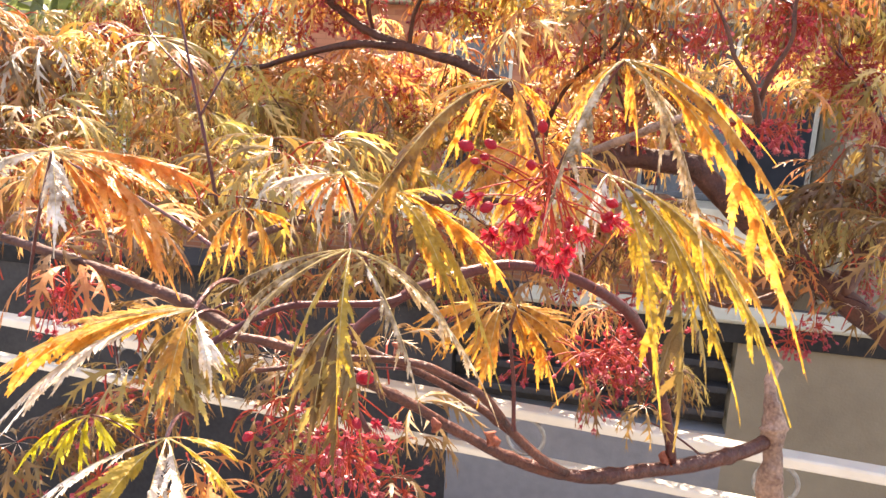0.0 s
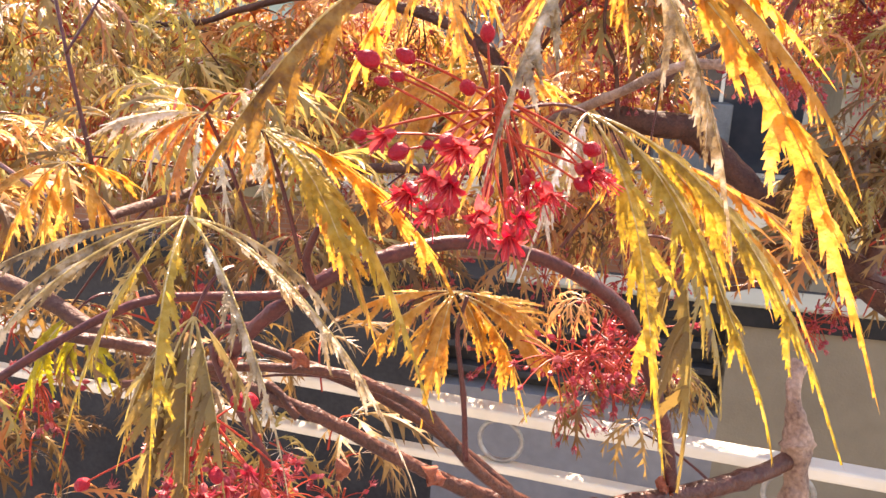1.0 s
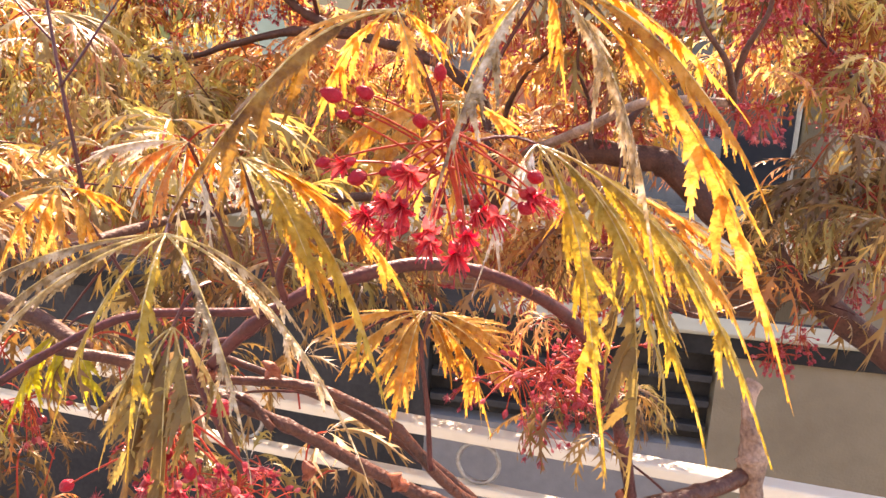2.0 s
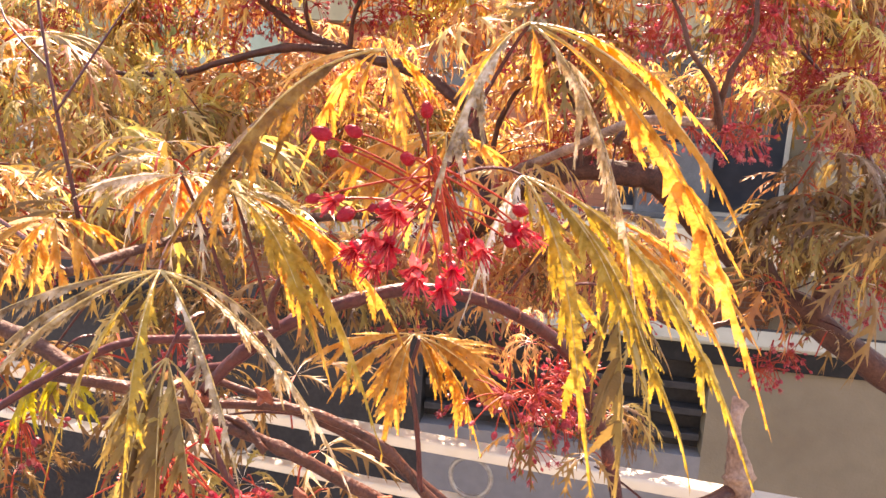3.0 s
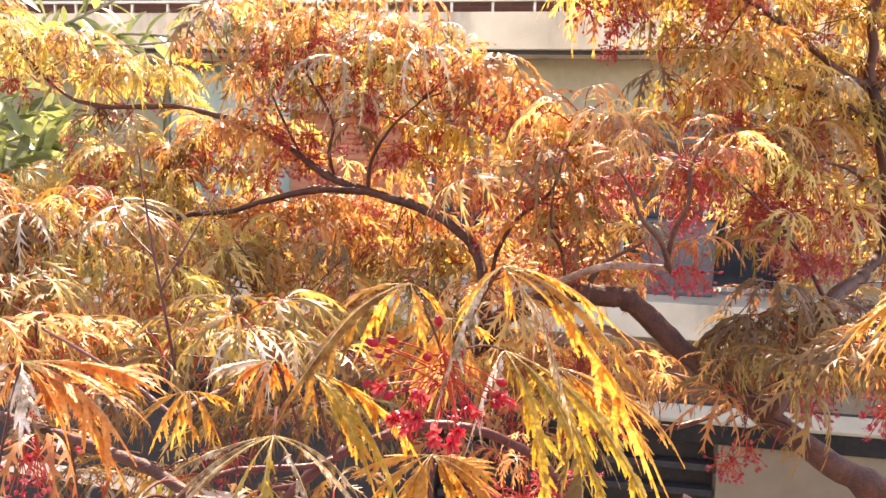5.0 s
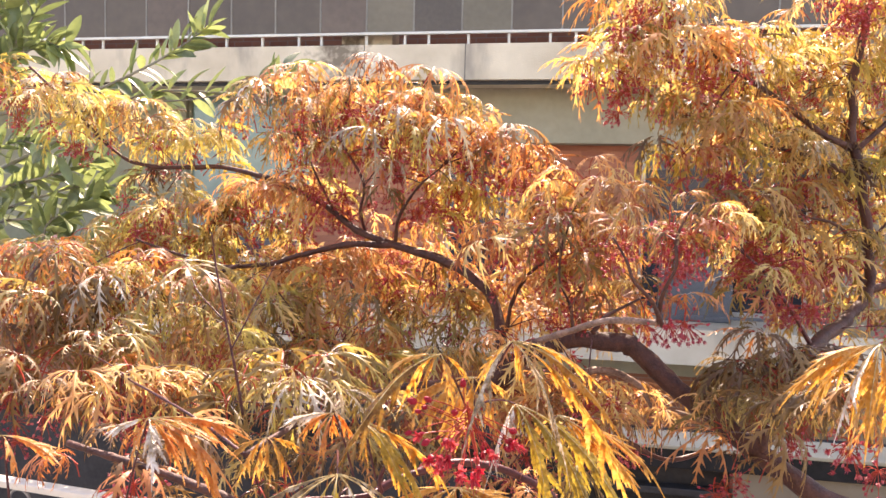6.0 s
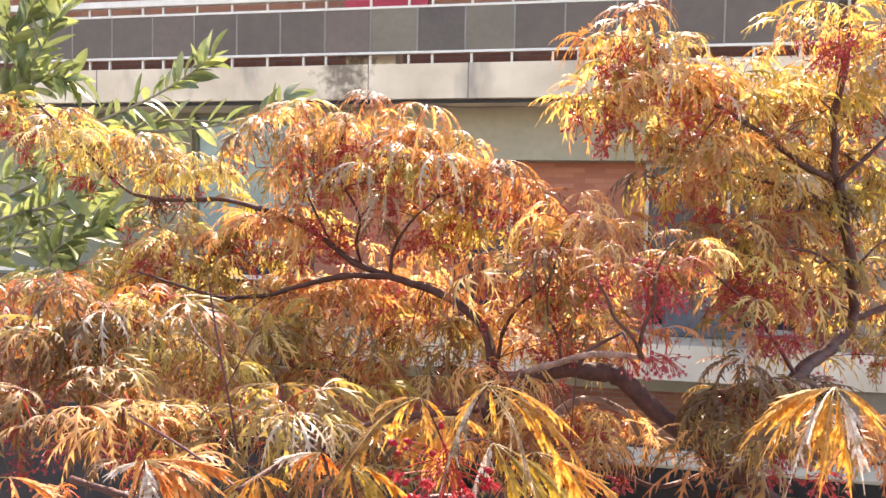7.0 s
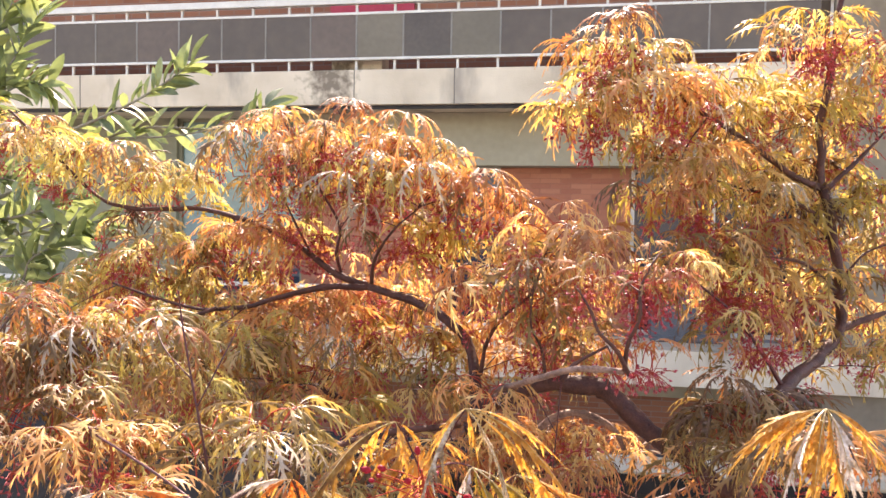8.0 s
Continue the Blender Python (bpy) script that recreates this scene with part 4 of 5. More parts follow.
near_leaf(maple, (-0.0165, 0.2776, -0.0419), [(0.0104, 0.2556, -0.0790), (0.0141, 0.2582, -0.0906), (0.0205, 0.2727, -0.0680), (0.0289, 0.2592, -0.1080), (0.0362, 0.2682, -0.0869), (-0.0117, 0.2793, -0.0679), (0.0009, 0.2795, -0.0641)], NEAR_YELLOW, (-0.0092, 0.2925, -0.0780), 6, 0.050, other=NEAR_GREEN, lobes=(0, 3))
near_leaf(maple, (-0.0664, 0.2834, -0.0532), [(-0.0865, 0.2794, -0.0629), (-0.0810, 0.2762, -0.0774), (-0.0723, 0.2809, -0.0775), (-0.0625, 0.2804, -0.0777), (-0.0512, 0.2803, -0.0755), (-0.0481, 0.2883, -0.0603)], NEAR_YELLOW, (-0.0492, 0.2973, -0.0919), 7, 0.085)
near_leaf(maple, (-0.0230, 0.2366, -0.0553), [(-0.0589, 0.2184, -0.0680), (-0.0561, 0.2163, -0.0781), (-0.0494, 0.2220, -0.0737), (-0.0411, 0.2116, -0.0979), (-0.0252, 0.2104, -0.1004), (0.0010, 0.2095, -0.0989), (0.0239, 0.2178, -0.1028), (0.0112, 0.2376, -0.0836), (-0.0553, 0.2100, -0.0840), (-0.0239, 0.2196, -0.0793)], NEAR_GREY_SHEEN, (-0.0269, 0.2657, -0.0538), 8, 0.027, other=NEAR_GREEN, lobes=(3, 4, 9), wide=1.25, folds=(0.9, 1.8))
near_leaf(maple, (0.0367, 0.3574, -0.1055), [(-0.0046, 0.3557, -0.1170), (0.0039, 0.3468, -0.1311), (0.0212, 0.3408, -0.1323), (0.0267, 0.3364, -0.1489), (0.0499, 0.3452, -0.1317), (0.0671, 0.3452, -0.1502), (0.0784, 0.3471, -0.1414), (0.0730, 0.3571, -0.1229)], NEAR_YELLOW, (0.0111, 0.3650, -0.1194), 9, 0.085)
near_leaf(maple, (0.0429, 0.3108, -0.0248), [(0.0032, 0.3090, -0.0436), (0.0112, 0.3017, -0.0527), (0.0257, 0.2984, -0.0655), (0.0434, 0.3017, -0.0708), (0.0629, 0.3079, -0.0349), (0.0568, 0.3039, -0.0561)], NEAR_YELLOW, (0.0450, 0.3142, -0.0586), 10, 0.095)
near_leaf(maple, (-0.0500, 0.1681, -0.0546), [(-0.0934, 0.1550, -0.0713), (-0.0877, 0.1477, -0.0801), (-0.0822, 0.1612, -0.0657), (-0.0696, 0.1719, -0.0624), (-0.0443, 0.1546, -0.0687), (-0.0536, 0.1536, -0.0737)], NEAR_YELLOW, (-0.0469, 0.1936, -0.0552), 11, 0.070, other=NEAR_GLINT, lobes=(1, 4))
near_leaf(maple, (-0.0516, 0.1527, -0.0776), [(-0.0711, 0.1359, -0.0853), (-0.0591, 0.1346, -0.0904), (-0.0484, 0.1340, -0.0919), (-0.0390, 0.1344, -0.0893), (-0.0273, 0.1392, -0.0894), (-0.0368, 0.1565, -0.0820)], NEAR_GREEN, (-0.0508, 0.1675, -0.0800), 12, 0.075, other=NEAR_GLINT, lobes=(0, 2, 3), wide=0.9)
near_leaf(maple, (-0.1108, 0.2353, -0.0300), [(-0.1289, 0.2266, -0.0382), (-0.1168, 0.2233, -0.0518), (-0.1019, 0.2166, -0.0570), (-0.0929, 0.2314, -0.0591), (-0.0703, 0.2235, -0.0689), (-0.0653, 0.2328, -0.0501), (-0.0620, 0.2398, -0.0416), (-0.0674, 0.2252, -0.0615)], NEAR_ORANGE, (-0.1276, 0.2479, -0.0798), 13, 0.066, other=NEAR_GLINT, lobes=(2, 0))
near_leaf(maple, (0.2413, 0.2594, 0.0074), [(0.1996, 0.2487, -0.0055), (0.1963, 0.2473, -0.0325), (0.2080, 0.2367, -0.0431), (0.2250, 0.2365, -0.0471), (0.2475, 0.2368, -0.0410), (0.2702, 0.2474, -0.0298), (0.2699, 0.2583, -0.0123), (0.2135, 0.2677, -0.0252), (0.1929, 0.2576, -0.0255), (0.2258, 0.2569, -0.0398), (0.2498, 0.2561, -0.0542)], NEAR_YELLOW, (0.2748, 0.2873, -0.0333), 14, 0.062, other=NEAR_GLINT, lobes=(2, 4))
near_leaf(maple, (-0.1796, 0.2368, -0.0400), [(-0.2046, 0.2264, -0.0480), (-0.1879, 0.2258, -0.0588), (-0.1658, 0.2259, -0.0584), (-0.1466, 0.2263, -0.0498), (-0.1597, 0.2366, -0.0453)], NEAR_ORANGE, (-0.1863, 0.2548, -0.0796), 15, 0.062)
near_leaf(maple, (-0.1392, 0.3170, -0.1523), [(-0.1716, 0.3117, -0.1787), (-0.1570, 0.3110, -0.1803), (-0.1451, 0.3112, -0.1785), (-0.1286, 0.3124, -0.1717), (-0.1197, 0.3155, -0.1571)], NEAR_LIME, (-0.1146, 0.3139, -0.1639), 16, 0.085)
near_leaf(maple, (-0.1053, 0.3694, -0.1254), [(-0.1267, 0.3594, -0.1677), (-0.1082, 0.3622, -0.1544), (-0.0892, 0.3618, -0.1534), (-0.1236, 0.3656, -0.1428)], NEAR_LIME, (-0.0947, 0.3808, -0.1196), 17, 0.085)

# the flower bunch under the two leaves
HUB = Vector((0.0378, 0.2583, -0.0334))
bunch = new("blossom")
bunch.parent = maple
tagged(bunch, label="bunch of small red flowers and buds on thin stalks")


def near_flower(p, kind, r, seed, centre=HUB, thing=None, petal=PETAL_RED):
    rng = random.Random(seed)
    p = Vector(p)
    d = (p - centre).normalized()
    v, f = [], []
    hub = centre + Vector((rng.uniform(-.0012, .0012), rng.uniform(-.002, .002), rng.uniform(-.010, .006)))
    stalk(v, f, hub, hub.lerp(p, 0.5) + Vector((0, 0, 0.002)), p, 0.00031)
    n0 = len(f)
    if kind == "bud":
        bud_mesh(v, f, p - d * r, d, r, 7, 16)
        for k in range(4):
            side = d.cross(Vector((0.3, 1, 0.2))).normalized()
            out = Matrix.Rotation(1.57 * k + rng.uniform(-0.4, 0.4), 3, d) @ side
            bud_mesh(v, f, p + d * r * 0.5 + out * r * 0.45, d - out * 0.25, r * 0.42, 4, 7)
    else:
        open_flower(v, f, p, (d + Vector((0, -0.5, -0.3))).normalized(), r, rng)
        bud_mesh(v, f, p - d * r * 0.5, d, r * 0.32, 4, 7)
    mesh_part("bud" if kind == "bud" else "flower", v, f, [STALK_RED, BUD_RED if kind == "bud" else petal], [0] * n0 + [1] * (len(f) - n0), thing or bunch, "", kind == "bud")


for i, (p, kind, r) in enumerate((
        ((0.0111, 0.2513, -0.0237), "bud", .0021), ((0.0186, 0.2511, -0.0228), "bud", .0018), ((0.0139, 0.2483, -0.0279), "bud", .0013), ((0.0170, 0.2524, -0.0270), "bud", .0013),
        ((0.0356, 0.2616, -0.0173), "bud", .0018), ((0.0315, 0.2494, -0.0284), "bud", .0018), ((0.0448, 0.2639, -0.0296), "bud", .0016), ((0.0095, 0.2504, -0.0391), "bud", .0015),
        ((0.0153, 0.2462, -0.0382), "flower", .0041), ((0.0181, 0.2434, -0.0412), "bud", .0020), ((0.0238, 0.2474, -0.0401), "bud", .0011))):
    near_flower(p, kind, r * 0.92, i)
for i, (p, kind, r) in enumerate((
        ((0.0297, 0.2372, -0.0388), "flower", .0048), ((0.0284, 0.2338, -0.0458), "flower", .0044), ((0.0206, 0.2437, -0.0494), "flower", .0039), ((0.0252, 0.2409, -0.0520), "flower", .0042),
        ((0.0343, 0.2327, -0.0504), "flower", .0042), ((0.0408, 0.2393, -0.0563), "flower", .0049), ((0.0364, 0.2481, -0.0442), "bud", .0012), ((0.0366, 0.2472, -0.0488), "bud", .0013),
        ((0.0506, 0.2545, -0.0494), "flower", .0042), ((0.0588, 0.2600, -0.0456), "flower", .0044), ((0.0632, 0.2596, -0.0468), "flower", .0034), ((0.0609, 0.2638, -0.0412), "bud", .0018),
        ((0.0468, 0.2603, -0.0470), "bud", .0013), ((0.0461, 0.2592, -0.0525), "bud", .0012), ((0.0422, 0.2547, -0.0506), "flower", .0031))):
    near_flower(p, kind, r * 0.95, 50 + i)
    if kind == "flower":
        rng = random.Random(90 + i)
        near_flower(Vector(p) + Vector((rng.uniform(-1, 1), rng.uniform(-1, 1), rng.uniform(-1, 1))) * 0.0042, "flower" if i % 3 else "bud", 0.0036 if i % 3 else 0.0015, 120 + i)

# a second bunch hangs from the low bough
LOW_HUB = Vector((-0.0301, 0.262, -0.1063))
low_bunch = new("blossom")
low_bunch.parent = maple
tagged(low_bunch, label="bunch of withering red flowers under the bough")
for i, (p, kind, r) in enumerate((
        ((-0.0201, 0.270, -0.1102), "bud", .0034), ((-0.0088, 0.255, -0.1194), "flower", .0036), ((-0.0098, 0.248, -0.1230), "flower", .0044), ((-0.0145, 0.250, -0.1175), "flower", .0034),
        ((-0.0234, 0.245, -0.1204), "flower", .0042), ((-0.0295, 0.247, -0.1187), "flower", .0044), ((-0.0242, 0.262, -0.1133), "bud", .0017), ((-0.0275, 0.250, -0.1140), "bud", .0016),
        ((-0.0411, 0.265, -0.1198), "flower", .0032), ((-0.0197, 0.252, -0.1225), "flower", .0040), ((-0.0201, 0.243, -0.1150), "bud", .0020), ((-0.0340, 0.252, -0.1240), "flower", .0036),
        ((-0.0614, 0.270, -0.1351), "bud", .0022), ((-0.0260, 0.248, -0.1290), "flower", .0040), ((-0.0150, 0.252, -0.1310), "bud", .0018), ((-0.0310, 0.256, -0.1320), "flower", .0036))):
    near_flower(p, kind, r * 0.82, 300 + i, LOW_HUB, low_bunch, BLOSSOM_RED)


def bud_scale(p, size, seed):
    """A knot of withered scales where a shoot left the bough."""
    rng = random.Random(seed)
    v, f = [], []
    bud_mesh(v, f, Vector(p) - Vector((0, 0, size * 0.5)), Vector((rng.uniform(-0.6, 0.6), rng.uniform(-0.8, 0), 1)), size * 0.5, 6, 12)
    v = [q + Vector((noise.noise(q * 420), noise.noise(q * 420 + Vector((7, 0, 0))), noise.noise(q * 420 + Vector((0, 7, 0))))) * (size * 0.6) for q in v]
    mesh_part("bud_scale", v, f, [TWIG_SCALE], None, maple, "withered red-brown bud scale", True)


for i, (p, size) in enumerate((((0.0069, 0.2620, -0.1229), 0.004), ((-0.0353, 0.2800, -0.1140), 0.005), ((-0.0097, 0.2900, -0.1051), 0.0045), ((0.0315, 0.3000, -0.1456), 0.005), ((0.1189, 0.3573, -0.1547), 0.004), ((0.1262, 0.3645, -0.1853), 0.006), ((0.0737, 0.3368, -0.0905), 0.003), ((-0.0345, 0.3175, -0.1179), 0.005))):
    bud_scale(p, size, 400 + i)

branch([HUB + Vector((0, 0, 0.008)), HUB + Vector((0.002, 0.004, -0.006)), (0.0428, 0.2700, -0.0505), (0.0462, 0.2863, -0.0703)], 0.0005, 0.0009, STALK_RED, maple, 7, 6, 0.05)

# ---- crown: pads of leaves over the boughs ----
ALL = [p for path in BRANCH_PATHS for p in path]
JOINED = {"v": [], "f": [], "m": [], "n": 0}
SLOTS = ["y", "o", "v", "g", "b", "r", "s"]
TW_V, TW_F = [], []
STATE = {"left": 275}


def twig_to(a, b, r=0.0006):
    if (b - a).length > 0.11:
        return
    mid = a.lerp(b, 0.5) + Vector((0, 0, 0.25 * (b - a).length * 0.3))
    stalk(TW_V, TW_F, a, mid, b, r, 6)


def pad(centre, rx, rz, ry, count, kinds, seed, size=1.0, reds=0, own=False):
    """Leaves that hang in a shallow dome about centre; kinds is a string of colours to draw from."""
    rng = random.Random(seed)
    c = Vector(centre)
    count = int(count * DENSE)
    near = sorted(ALL, key=lambda p: (p - c).length_squared)[:4]
    for k in range(max(1, count // 8)):
        e = c + Vector((rng.uniform(-.8, .8) * rx, rng.uniform(-.7, .7) * ry, rng.uniform(-.5, .7) * rz))
        if (near[0] - c).length < 0.14:
            twig_to(near[k % len(near)], e)
    for i in range(count):
        a, q = rng.uniform(0, 2 * math.pi), math.sqrt(rng.random())
        x, y = q * math.cos(a), q * math.sin(a)
        top = math.sqrt(max(0.0, 1 - q * q))
        z = top * rng.uniform(0.0, 1.0) - rng.uniform(0, 0.8) * (1 - top)
        p = c + Vector((x * rx, y * ry, (z - 0.1) * rz + 0.012))
        turn = math.atan2(y * ry, x * rx) + rng.uniform(-0.9, 0.9)
        m = Matrix.Translation(p) @ Matrix.Rotation(turn, 4, "Z") @ Matrix.Rotation(rng.uniform(-0.4, 0.4), 4, "Y") @ Matrix.Rotation(rng.uniform(-0.45, 0.45), 4, "X") @ Matrix.Scale(size * rng.uniform(0.7, 1.32), 4)
        kind, shape = rng.choice(kinds), rng.randrange(len(LEAF_SHAPES))
        if own and STATE["left"] > 0:
            STATE["left"] -= 1
            o = new("leaf", shared_leaf(kind, shape))
            o.parent = maple
            o.matrix_basis = m
        else:
            v, f, ix = LEAF_ARRAYS[shape]
            mm = np.array(m)
            JOINED["v"].append(v @ mm[:3, :3].T + mm[:3, 3])
            k = JOINED["n"]
            JOINED["f"].extend(tuple(q + k for q in g) for g in f)
            s = SLOTS.index(kind)
            JOINED["m"].extend((s, 7, 8)[w] for w in ix)
            JOINED["n"] += len(v)
    for i in range(int(reds * (0.7 if own else 1.5))):
        p = c + Vector((rng.uniform(-.8, .8) * rx, rng.uniform(-1, 0.2) * ry, rng.uniform(-.9, -.1) * rz))
        o = new("blossom", CLUSTER_MESHES[rng.randrange(4)])
        o.parent = maple
        o.matrix_basis = Matrix.Translation(p) @ Matrix.Rotation(rng.uniform(0, 6), 4, "Z") @ Matrix.Scale(rng.uniform(0.65, 1.0), 4)


DENSE = 1.2

# left arm
pad((-0.5401, 0.9508, 0.2082), .05, .03, .05, 10, "ygg", 1, 1, 4)
pad((-0.4775, 0.9496, 0.1859), .06, .035, .05, 14, "yggys", 2, 1, 2)
pad((-0.4068, 0.9782, 0.1578), .08, .045, .06, 22, "yggvyys", 3, 1, 5)
pad((-0.3193, 0.9666, 0.1272), .065, .04, .05, 16, "gggy", 4, 1, 3)
pad((-0.3692, 0.9734, 0.0667), .05, .035, .05, 9, "vyb", 5, .9, 3)
# dome in the middle
pad((-0.1456, 0.8497, 0.1762), .085, .055, .07, 20, "oyvoygvs", 6, 1, 6)
pad((-0.0494, 0.8399, 0.1804), .08, .050, .07, 22, "oyvgorvs", 7, 1, 8)
pad((-0.0795, 0.8671, 0.1392), .11, .05, .06, 20, "vgvorv", 8, 1, 12)
pad((0.0280, 0.7982, 0.1517), .07, .050, .06, 20, "oyvgbr", 9, 1, 7)
pad((0.0945, 0.7759, 0.1189), .06, .045, .05, 18, "oyvoyr", 10, 1, 6)
pad((-0.0347, 0.8543, 0.0861), .12, .05, .06, 18, "vgvorv", 11, 1, 14)
pad((0.0509, 0.8331, 0.0633), .05, .04, .04, 12, "yyg", 12)
pad((-0.1753, 0.8436, 0.0731), .04, .03, .04, 8, "yo", 13)
pad((-0.1705, 0.9000, 0.0731), .06, .03, .05, 12, "yoog", 141, .9, 4)
pad((-0.1036, 0.8900, 0.0458), .06, .03, .05, 6, "oyoy", 142, .9, 4)
pad((-0.2186, 0.9050, 0.0545), .05, .03, .05, 10, "ygvo", 143, .9, 2)
pad((-0.0528, 0.8900, 0.0034), .07, .03, .05, 6, "oyoy", 144, .9, 4)
pad((0.0058, 0.8400, -0.0221), .06, .03, .05, 5, "oyv", 145, .9, 3)
pad((-0.3119, 0.9050, 0.0349), .06, .028, .05, 12, "gvgr", 146, .85, 5)
# low arm on the left
pad((-0.3697, 0.9154, 0.0109), .06, .03, .05, 12, "ggvvs", 14, .9, 4)
pad((-0.3146, 0.9250, 0.0037), .08, .035, .05, 16, "ggvy", 15, .9, 4)
pad((-0.2168, 0.9157, 0.0172), .07, .03, .05, 14, "gvy", 16, .9, 3)
pad((-0.1054, 0.8582, -0.0305), .09, .035, .05, 18, "oyo", 17)
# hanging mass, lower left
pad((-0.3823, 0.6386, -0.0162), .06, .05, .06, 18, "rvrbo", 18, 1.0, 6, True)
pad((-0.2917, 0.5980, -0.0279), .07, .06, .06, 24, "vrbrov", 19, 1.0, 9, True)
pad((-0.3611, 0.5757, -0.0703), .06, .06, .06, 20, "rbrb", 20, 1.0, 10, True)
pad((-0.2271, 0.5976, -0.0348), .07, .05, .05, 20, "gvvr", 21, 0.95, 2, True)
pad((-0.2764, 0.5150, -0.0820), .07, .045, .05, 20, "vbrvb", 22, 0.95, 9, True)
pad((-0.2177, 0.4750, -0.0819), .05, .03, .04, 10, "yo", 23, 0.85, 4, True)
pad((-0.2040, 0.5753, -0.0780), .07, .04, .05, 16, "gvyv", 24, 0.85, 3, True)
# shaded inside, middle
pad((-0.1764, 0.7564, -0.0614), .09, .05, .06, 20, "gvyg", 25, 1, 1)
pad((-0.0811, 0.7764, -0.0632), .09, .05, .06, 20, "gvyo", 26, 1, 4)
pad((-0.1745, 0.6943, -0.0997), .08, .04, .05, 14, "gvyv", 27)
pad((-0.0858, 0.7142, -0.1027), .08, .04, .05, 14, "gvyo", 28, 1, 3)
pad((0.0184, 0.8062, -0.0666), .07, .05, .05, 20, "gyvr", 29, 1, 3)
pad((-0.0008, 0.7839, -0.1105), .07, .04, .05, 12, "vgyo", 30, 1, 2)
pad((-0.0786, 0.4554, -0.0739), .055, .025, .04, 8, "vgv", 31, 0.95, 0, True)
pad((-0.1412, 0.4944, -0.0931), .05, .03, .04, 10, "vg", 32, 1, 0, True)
# middle right
pad((0.1228, 0.6608, 0.0246), .06, .05, .05, 18, "oyrvo", 33, 1, 5)
pad((0.1742, 0.6630, 0.0661), .06, .045, .05, 18, "oyyr", 34, 1, 6)
pad((0.1750, 0.6889, -0.0133), .06, .05, .05, 16, "oyrv", 35, 1, 6)
pad((0.1465, 0.7359, -0.0714), .05, .04, .05, 14, "yory", 36, 1, 3)
pad((0.1831, 0.5216, 0.0437), .045, .03, .04, 6, "oyb", 37, .8, 11, True)
pad((0.2260, 0.5227, 0.0636), .04, .03, .04, 6, "oy", 38, .8, 9, True)
pad((0.2135, 0.5385, -0.0169), .03, .025, .03, 3, "yo", 39, .8, 6, True)
# crown on the upright stem
pad((0.2492, 0.7852, 0.2956), .05, .045, .05, 16, "yggoros", 40, 1, 8)
pad((0.2027, 0.7709, 0.2148), .035, .03, .04, 9, "yo", 41, 1, 4)
pad((0.2868, 0.7722, 0.2390), .07, .05, .06, 24, "yggvyo", 42, 1, 6)
pad((0.3871, 0.8325, 0.2426), .08, .06, .06, 28, "yggvyg", 43, 1, 5)
pad((0.4867, 0.8516, 0.2259), .08, .07, .06, 30, "yvggy", 44, 1, 4)
pad((0.5640, 0.8532, 0.2555), .06, .08, .06, 24, "yvggy", 45, 1, 3)
pad((0.4645, 0.7555, 0.3027), .06, .04, .05, 12, "ygo", 46, 1, 7)
pad((0.3147, 0.7467, 0.1349), .06, .06, .05, 24, "ygvo", 47, 1, 6)
pad((0.4021, 0.8063, 0.1248), .08, .06, .05, 28, "ygvyg", 48, 1, 6)
pad((0.5049, 0.8361, 0.1202), .08, .06, .05, 26, "gvvbg", 49, 1, 3)
pad((0.3339, 0.7018, 0.0428), .07, .05, .05, 22, "ygyrvg", 50, 1, 8)
pad((0.4401, 0.7913, 0.0314), .07, .05, .05, 20, "yvgyg", 51, 1, 6)
pad((0.5326, 0.8413, 0.0290), .07, .06, .05, 12, "ygvv", 52, 1, 4)
pad((0.3438, 0.6589, -0.0120), .06, .03, .04, 7, "ygoy", 53, 1, 5)
pad((0.4734, 0.7167, -0.0557), .06, .03, .05, 3, "yygv", 54, 1, 1)
pad((0.5996, 0.8636, 0.0718), .06, .09, .05, 14, "ygvv", 55)
pad((0.5776, 0.8267, 0.1459), .05, .06, .05, 8, "yygv", 108, 1, 2)
pad((0.6161, 0.8820, 0.0469), .05, .05, .05, 11, "yyg", 109, 1, 2)
pad((0.6139, 0.8782, -0.0478), .05, .05, .05, 10, "yyg", 110, 1, 3)
pad((0.5390, 0.9012, -0.0076), .06, .045, .05, 10, "yyg", 111, 1, 2)
pad((0.5598, 0.7926, 0.2821), .04, .06, .05, 9, "yyog", 112, 1, 2)
pad((0.4293, 0.8316, 0.1983), .08, .05, .05, 9, "yyg", 113)
pad((0.3915, 0.7774, 0.0825), .06, .05, .05, 11, "yyvg", 114, 1, 2)
pad((0.2811, 0.8747, 0.2830), .06, .045, .05, 8, "vgb", 121, 1, 2)
pad((0.3385, 0.8918, 0.2252), .07, .045, .05, 9, "vgo", 122, 1, 2)
pad((0.2609, 0.8709, 0.2034), .05, .04, .05, 6, "yvo", 123, 1, 2)
pad((0.3838, 0.8888, 0.1635), .07, .05, .05, 8, "vgo", 124, 1, 2)
pad((0.4661, 0.9285, 0.1597), .08, .06, .05, 7, "vgy", 125)
pad((0.5352, 0.9274, 0.1381), .07, .06, .05, 6, "vgy", 126, 1, 2)
pad((0.6029, 0.9299, 0.1927), .06, .07, .05, 6, "vgy", 127, 1, 2)
pad((-0.0302, 0.9289, 0.1509), .10, .05, .05, 18, "ygo", 128, 1, 4)
pad((0.4913, 0.8206, -0.0405), .05, .035, .04, 9, "ygv", 131, .95, 2)
pad((0.5809, 0.8179, -0.0665), .04, .035, .04, 8, "ygv", 132, .95, 2)
